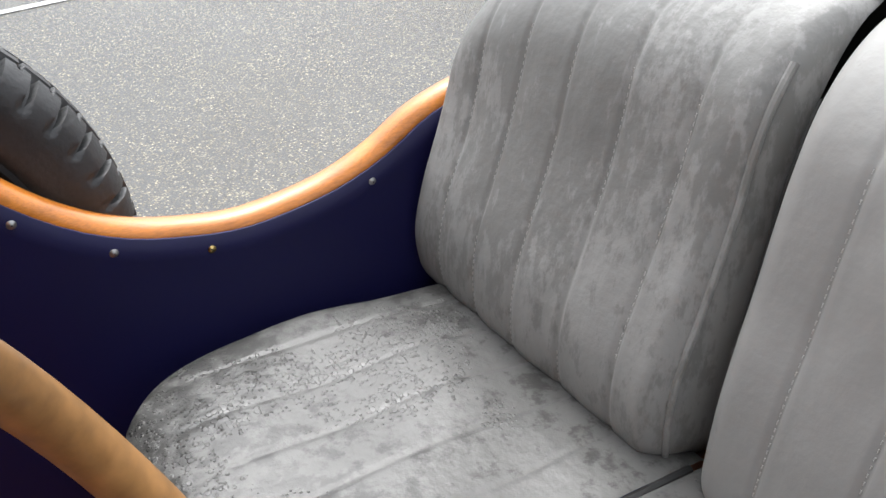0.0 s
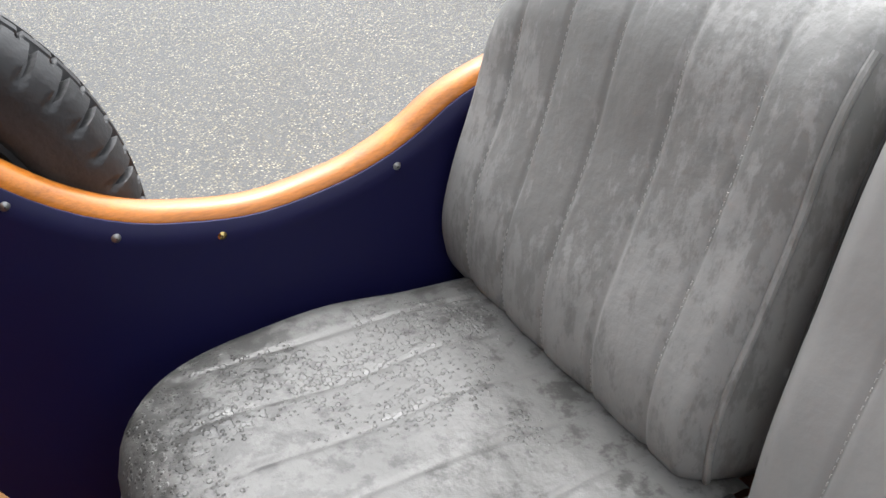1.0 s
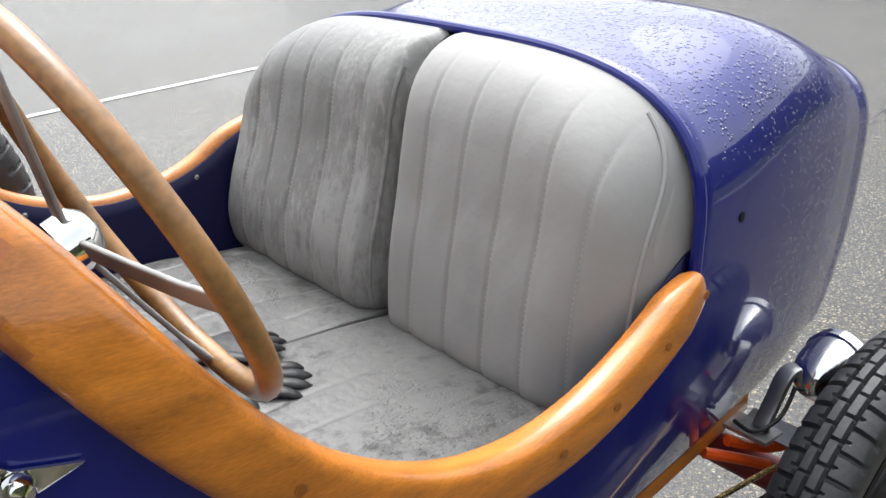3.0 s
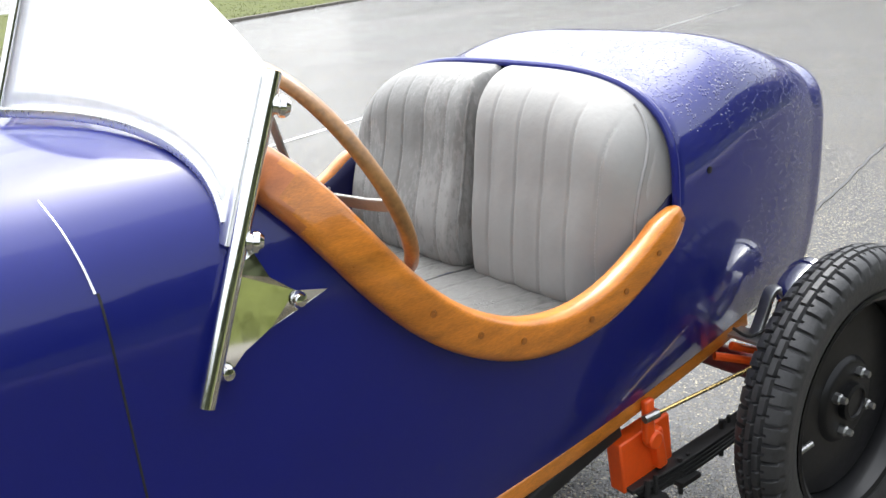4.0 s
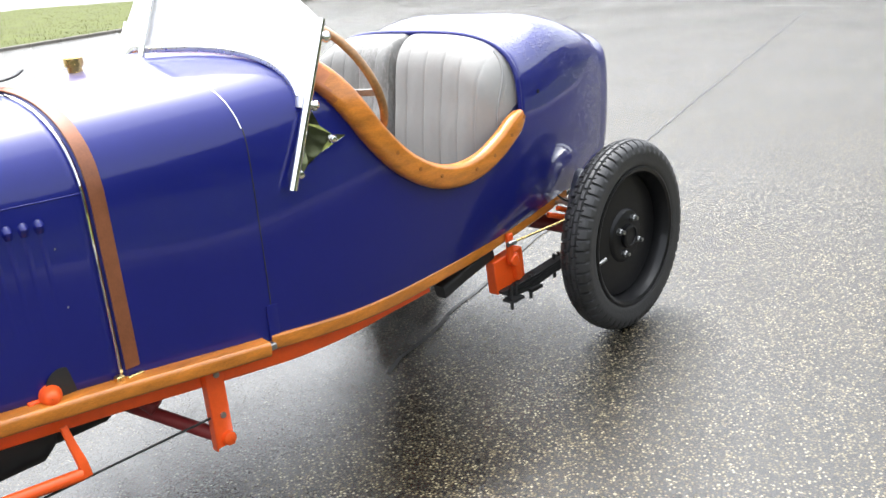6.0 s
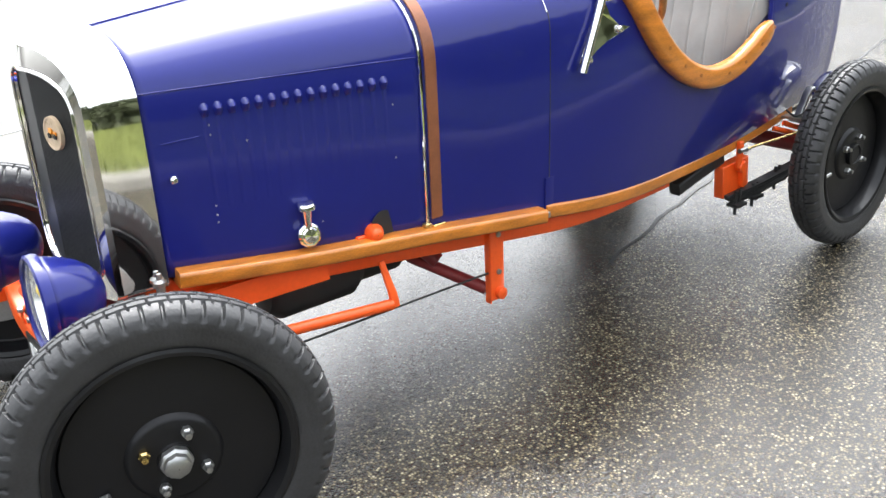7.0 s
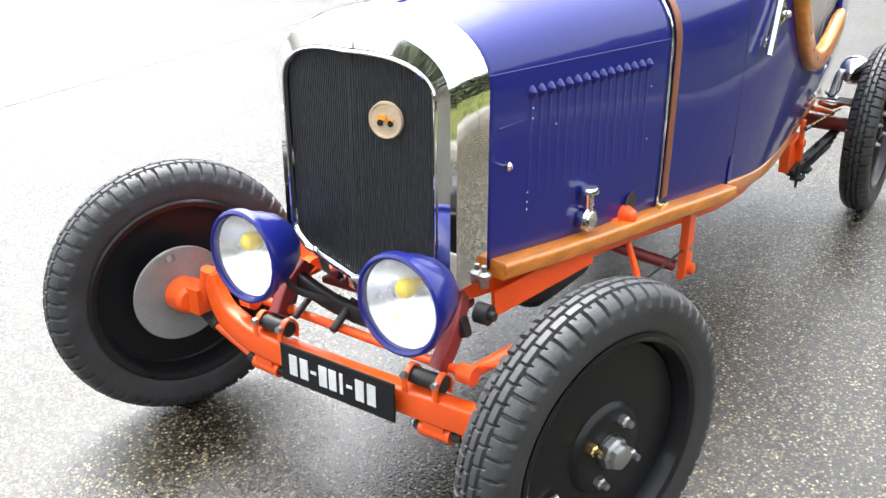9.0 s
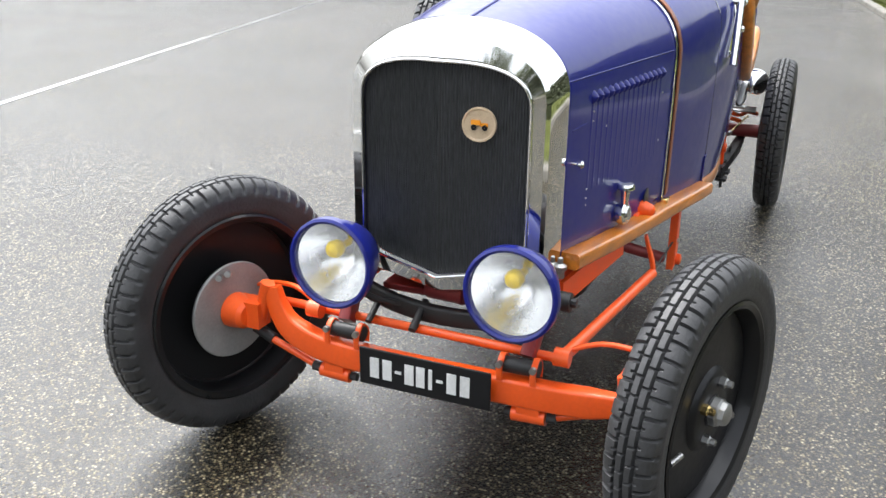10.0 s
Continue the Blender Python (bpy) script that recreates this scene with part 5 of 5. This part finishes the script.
part("motif", bm, "black", badge, smooth=False)

# plate with plain bars where its characters stand
bm = bmesh.new()
box(bm, (1.708, 0.005, 0.307), (0.006, 0.372, 0.108))
plate = part("plate", bm, "black", car, "small black plate with white bars", bevel=0.003)
for y, w, h in ((-0.135, 0.026, 0.058), (-0.098, 0.026, 0.058), (-0.066, 0.018, 0.008), (-0.034, 0.026, 0.058), (-0.002, 0.024, 0.058), (0.026, 0.010, 0.058), (0.052, 0.018, 0.008), (0.085, 0.026, 0.058), (0.122, 0.026, 0.058)):
    bm = bmesh.new()
    box(bm, (1.7125, y, 0.308), (0.002, w, h))
    part("bar", bm, "white", plate, smooth=False)

# ---- rear axle, spring, brake gear and lamp ----
bm = bmesh.new()
rod(bm, (-1.33, -0.60, 0.383), (-1.33, 0.60, 0.383), 0.035, 16)
lathe(bm, [(0.04, -0.12), (0.10, -0.05), (0.11, 0.0), (0.10, 0.05), (0.04, 0.12)], 24, Matrix.Translation((-1.33, 0, 0.383)) @ axis_frame((0, 1, 0)))
part("rear_axle", bm, "dull_red", car, "dull red rear axle tube")
for sgn in (1, -1):
    bm = bmesh.new()
    lathe(bm, [(0.001, -0.03), (0.12, -0.03), (0.125, -0.02), (0.125, 0.03)], 40, Matrix.Translation((-1.33, sgn * 0.60, 0.383)) @ axis_frame((0, sgn, 0)))
    part("brake_drum", bm, "black_matt", car)
    bm = bmesh.new()
    box(bm, (-0.875, sgn * 0.40, 0.338), (0.175, 0.045, 0.135), pose(0, 0, 0, 0, 5))
    box(bm, (-0.90, sgn * 0.43, 0.35), (0.03, 0.03, 0.11), pose(0, 0, 0, 0, 10))
    rod(bm, (-0.875, sgn * 0.425, 0.385), (-0.875, sgn * 0.455, 0.385), 0.022, 14)
    box(bm, (-0.86, sgn * 0.44, 0.44), (0.03, 0.018, 0.11))
    part("spring_anchor", bm, "orange", car, "orange-red spring anchor under the sill", bevel=0.005)
    bm = bmesh.new()
    rod(bm, (-0.84, sgn * 0.462, 0.465), (-1.22, sgn * 0.51, 0.482), 0.005, 10)
    part("brake_rod", bm, "brass", car, "thin brass-coloured brake rod")
    bm = bmesh.new()
    rod(bm, (-0.825, sgn * 0.46, 0.464), (-0.865, sgn * 0.465, 0.466), 0.010, 10)
    part("rod_end", bm, "steel", car)
    bm = bmesh.new()
    for k in range(4):
        sweep(bm, curve_points([(-0.80 - 0.02 * k, sgn * 0.42, 0.275 - 0.012 * k), (-1.0, sgn * 0.44, 0.29 - 0.012 * k), (-1.34 + 0.05 * k, sgn * 0.48, 0.345 - 0.012 * k)], 5), round_rect(0.010, 0.045, 0.002), (0, 1, 0))
    for x, z in ((-0.84, 0.245), (-0.96, 0.25), (-1.12, 0.285)):
        rod(bm, (x, sgn * 0.45, z + 0.05), (x, sgn * 0.45, z - 0.05), 0.007, 8)
        rod(bm, (x - 0.03, sgn * 0.45, z + 0.05), (x - 0.03, sgn * 0.45, z - 0.03), 0.006, 8)
        box(bm, (x - 0.012, sgn * 0.45, z - 0.008), (0.07, 0.05, 0.012))
    part("leaf_spring", bm, "black_matt", car, "black leaf spring with U-bolts")
    bm = bmesh.new()
    sweep(bm, [Vector((x, sgn * 0.385, z)) for x, z in ((-0.52, 0.365), (-0.64, 0.395), (-0.80, 0.43))], round_rect(0.05, 0.05, 0.01), (0, 1, 0))
    part("damper_arm", bm, "black_matt", car)
    bm = bmesh.new()
    sweep(bm, curve_points([(-0.96, sgn * 0.33, 0.46), (-1.15, sgn * 0.335, 0.49), (-1.32, sgn * 0.33, 0.52), (-1.5, sgn * 0.31, 0.53)], 5), round_rect(0.06, 0.04, 0.006), (0, 1, 0))
    part("rear_rail", bm, "black_matt", car)
lamp = new("rear_lamp")
lamp.parent = car
bm = bmesh.new()
lm = Matrix.Translation((-1.325, 0.503, 0.618)) @ axis_frame((-1, 0.12, 0.12))
lathe(bm, [(0.001, -0.03), (0.02, -0.028), (0.04, -0.012), (0.055, 0.02), (0.062, 0.05), (0.063, 0.062), (0.068, 0.064), (0.068, 0.085), (0.062, 0.092), (0.001, 0.098)], 36, lm)
part("bowl", bm, "chrome", lamp, "chrome lamp bowl")
bm = bmesh.new()
sweep(bm, curve_points([(-1.25, 0.455, 0.525), (-1.27, 0.46, 0.57), (-1.29, 0.47, 0.63), (-1.325, 0.485, 0.632)], 5), round_rect(0.016, 0.032, 0.005), (0, 1, 0))
box(bm, (-1.24, 0.44, 0.52), (0.06, 0.10, 0.008))
box(bm, (-1.30, 0.47, 0.50), (0.05, 0.14, 0.006), pose(0, 0, 0, 0, 20))
part("lamp_bracket", bm, "steel", lamp, "bent steel bracket")
for p in ([(-1.20, 0.42, 0.50), (-1.28, 0.46, 0.47), (-1.34, 0.50, 0.48), (-1.40, 0.54, 0.46)], [(-1.16, 0.40, 0.48), (-1.22, 0.44, 0.46), (-1.27, 0.47, 0.44)]):
    bm = bmesh.new()
    tube(bm, p, 0.011)
    part("hose", bm, "orange", lamp, "red hose")
bm = bmesh.new()
tube(bm, [(-1.18, 0.44, 0.56), (-1.22, 0.46, 0.53), (-1.27, 0.48, 0.55), (-1.31, 0.48, 0.60)], 0.004)
part("lamp_wire", bm, "black_matt", lamp)
for x, z in ((-1.014, 1.005),):
    for sgn in (1, -1):
        bm = bmesh.new()
        lathe(bm, [(0.008, 0), (0.008, 0.002), (0.001, 0.003)], 12, Matrix.Translation(on_side(x, z, 0.0, sgn)) @ axis_frame((0, sgn, 0)))
        part("tail_plug", bm, "black", car)


# ---- gloves on the seat ----
def glove(m, spread):
    """A limp glove: flat palm with a wide creased cuff, four fingers and a thumb."""
    palm = bmesh.new()
    rows = []
    for i in range(21):
        t = i / 20
        x = -0.1 + 0.15 * t
        w = 0.05 - 0.008 * math.exp(-((t - 0.45) / 0.13) ** 2) + 0.034 * max(0, 0.42 - t)
        h = 0.0125 + 0.012 * max(0, 0.4 - t) + 0.004 * math.exp(-((t - 0.75) / 0.2) ** 2)
        if i == 20:
            w, h = w * 0.9, h * 0.5
        rows.append([Vector((x + 0.006 * math.sin(3 * a), w * math.cos(a), 0.014 + h * math.sin(a) + 0.0045 * noise.noise(Vector((x * 45, 9 * w * math.cos(a), 2.0))))) for a in np.linspace(0, 2 * math.pi, 33)[:-1]])
    grid_mesh(palm, [r + [r[0]] for r in rows])
    bmesh.ops.remove_doubles(palm, verts=palm.verts, dist=1e-5)
    ob = tagged(part("glove", palm, "glove", solid=0.0015, autosmooth=60), "limp black leather driving glove lying on the seat cushion", "glove", "gloves on the seat")
    ob.matrix_basis = m

    def finger(name, base, angle, length, r, droop):
        pts = []
        for k in range(11):
            t = k / 10
            a = radians(angle + 10 * t)
            pts.append(Vector((base[0] + length * t * math.cos(a), base[1] + length * t * math.sin(a), 0.014 + 0.006 * math.sin(math.pi * t) - droop * t * t)))
        bm = bmesh.new()
        sweep(bm, pts, [(0.62 * a, b) for a, b in ring_shape(r, 12)], (0, 1, 0), scale=[1.0, 1.04, 0.96, 1.03, 1.0, 0.94, 1.0, 0.95, 0.86, 0.68, 0.35])
        part(name, bm, "glove", ob)

    for k, (y, ln) in enumerate(((-0.033, 0.066), (-0.012, 0.078), (0.011, 0.074), (0.032, 0.058))):
        finger("finger", (0.038, y), spread * (k - 1.5), ln, 0.0122, 0.006)
    finger("thumb", (-0.005, -0.036), -38 - spread, 0.062, 0.0125, 0.006)
    cuff = bmesh.new()
    sweep(cuff, [p + Vector((0, 0, 0.0008)) for p in rows[1] + [rows[1][0]]], ring_shape(0.0022, 6), (1, 0, 0), ends=False)
    part("cuff_seam", cuff, "glove", ob)
    return ob


glove(pose(-0.405, 0.07, 0.758, 0, 0, 138) @ Matrix.Scale(0.95, 4), 7)
glove(pose(-0.415, -0.015, 0.772, -4, 3, 166) @ Matrix.Scale(0.95, 4), 5)


# ---- car park: painted lines, seam, kerb and grass ----
def strip(name, pts, w, mat, label, category):
    bm = bmesh.new()
    pts = [Vector((x, y, 0.004)) for x, y in pts]
    rows = []
    for i, p in enumerate(pts):
        d = (pts[min(i + 1, len(pts) - 1)] - pts[max(i - 1, 0)]).normalized()
        s = d.cross(Vector((0, 0, 1))) * w / 2
        rows.append([p + s, p - s])
    grid_mesh(bm, rows)
    return tagged(part(name, bm, mat, smooth=False), label, category, kind="structure")


def run(p, q, step, wobble=0.0):
    n = max(2, int(math.dist(p, q) / step))
    rnd = random.Random(5)
    return [(p[0] + (q[0] - p[0]) * i / n + rnd.uniform(-wobble, wobble), p[1] + (q[1] - p[1]) * i / n + rnd.uniform(-wobble, wobble)) for i in range(n + 1)]


strip("road_marking", [(3.0, -3.88), (-19, -9.45)], 0.07, "worn_line", "worn white painted parking line", "road marking")
strip("road_marking", [(-14.6, -20.1), (-20, -21.7)], 0.10, "worn_line", "worn white painted parking line", "road marking")
strip("road_marking", [(-15.2, -5.6), (-12.2, 4.0)], 0.10, "worn_line", "worn white painted parking line", "road marking")
strip("tar_seam", run((-13.7, -3.5), (-4.5, -1.06), 0.12, 0.012) + run((-4.4, -1.03), (-0.45, 0.12), 0.12, 0.012), 0.018, "black_matt", "dark tar seam in the asphalt", "seam")


def verge(name, corner, along, inward, length, depth):
    """A grass bank behind a row of kerb stones."""
    a, b = Vector((*along, 0)).normalized(), Vector((*inward, 0)).normalized()
    o = Vector((*corner, 0))
    kerb = tagged(new(name + "_kerb"), "low weathered concrete kerb beside the grass", "kerb", kind="structure")
    n = int(length)
    bm = bmesh.new()
    box(bm, (0, 0, 0.02), (0.985, 0.14, 0.12))
    bmesh.ops.bevel(bm, geom=bm.edges[:], offset=0.015, segments=1, affect="EDGES")
    me = part("kerb_stone", bm, "kerb", kerb, smooth=False)
    rot = math.atan2(a.y, a.x)
    for i in range(n):
        ob = me if i == 0 else new("kerb_stone", me.data)
        ob.parent = kerb
        ob.matrix_basis = Matrix.Translation(o + a * (i + 0.5)) @ pose(0, 0, 0, 0, 0, math.degrees(rot))
    bm = bmesh.new()
    rnd = random.Random(3)
    rows = [[o + a * (length * i / 60) + b * (0.07 + depth * j / 24) + Vector((0, 0, 0.06 + rnd.uniform(0, 0.03))) for j in range(25)] for i in range(61)]
    grid_mesh(bm, rows)
    tagged(part(name, bm, "grass"), "short green grass with pale flecks", "grass", kind="structure")
    verts, faces = [], []
    for _ in range(16000):
        p = o + a * rnd.uniform(0, length) + b * (0.08 + depth * rnd.random() ** 1.5)
        t = rnd.uniform(0, math.pi)
        w, h = rnd.uniform(0.006, 0.014), rnd.uniform(0.05, 0.11)
        k = len(verts)
        d = Vector((math.cos(t), math.sin(t), 0)) * w
        verts += [p - d + Vector((0, 0, 0.05)), p + d + Vector((0, 0, 0.05)), p + Vector((rnd.uniform(-0.03, 0.03), rnd.uniform(-0.03, 0.03), 0.07 + h * 0.6))]
        faces.append((k, k + 1, k + 2))
    me2 = bpy.data.meshes.new(name + "_blades")
    me2.from_pydata(verts, [], faces)
    me2.materials.append(M["grass"])
    tagged(new(name + "_blades", me2), "short green grass blades", "grass", kind="stuff")


verge("grass_verge", (2.0, -17.6), (-1, -0.325), (0.31, -0.95), 34, 26)
verge("grass_bank", (-17.0, 1.0), (1, 0.12), (-0.12, 0.99), 30, 1.3)


# ---- beyond the car park: what the bright work mirrors ----
hall = tagged(new("hall"), "long low pale rendered hall under a dark roof", "building")
bm = bmesh.new()
box(bm, (-34, -16, 1.9), (9, 62, 3.8))
part("wall", bm, "render_wall", hall, smooth=False)
bm = bmesh.new()
rows = [[Vector((x, y, z)) for x, z in ((-29.0, 3.75), (-34, 6.0), (-39.0, 3.75))] for y in np.linspace(-47.6, 15.6, 14)]
grid_mesh(bm, rows)
part("roof", bm, "roof_tile", hall, smooth=False, solid=0.2)
bm = bmesh.new()
box(bm, (0, 0, 0), (0.08, 2.2, 1.3))
win = part("window", bm, "black", hall, smooth=False)
for k in range(15):
    o = win if k == 0 else new("window", win.data)
    o.parent = hall
    o.matrix_basis = Matrix.Translation((-29.49, -44.5 + 4.1 * k, 2.1))


def hedge(name, p, q, height, depth, count, label):
    """A row of leaf clumps with an uneven top."""
    rnd = random.Random(11)
    p, q = Vector((*p, 0)), Vector((*q, 0))
    side = (q - p).cross(Vector((0, 0, 1))).normalized()
    verts, faces = [], []
    for _ in range(count):
        t = rnd.random()
        top = height * (0.75 + 0.3 * noise.noise(Vector((t * 14, 0.3, 0))) + 0.12 * rnd.random())
        c = p.lerp(q, t) + side * rnd.uniform(-depth, depth) + Vector((0, 0, top * rnd.random() ** 0.8))
        u = Vector((rnd.uniform(-1, 1), rnd.uniform(-1, 1), rnd.uniform(-1, 1))).normalized() * rnd.uniform(0.08, 0.2)
        v = u.orthogonal().normalized() * u.length * 0.6
        k = len(verts)
        verts += [c - u, c + v, c + u, c - v]
        faces.append((k, k + 1, k + 2, k + 3))
    me3 = bpy.data.meshes.new(name)
    me3.from_pydata(verts, [], faces)
    me3.materials.append(M["leaf"])
    return tagged(new(name, me3), label, "hedge", kind="stuff")


hedge("hedge", (-26, 1.96), (13.5, 6.7), 2.4, 0.5, 36000, "tall uneven green hedge beyond the car park")
hedge("shrubs", (14.5, 8.5), (16, -11), 4.2, 0.9, 17000, "row of tall green shrubs beyond the car park")
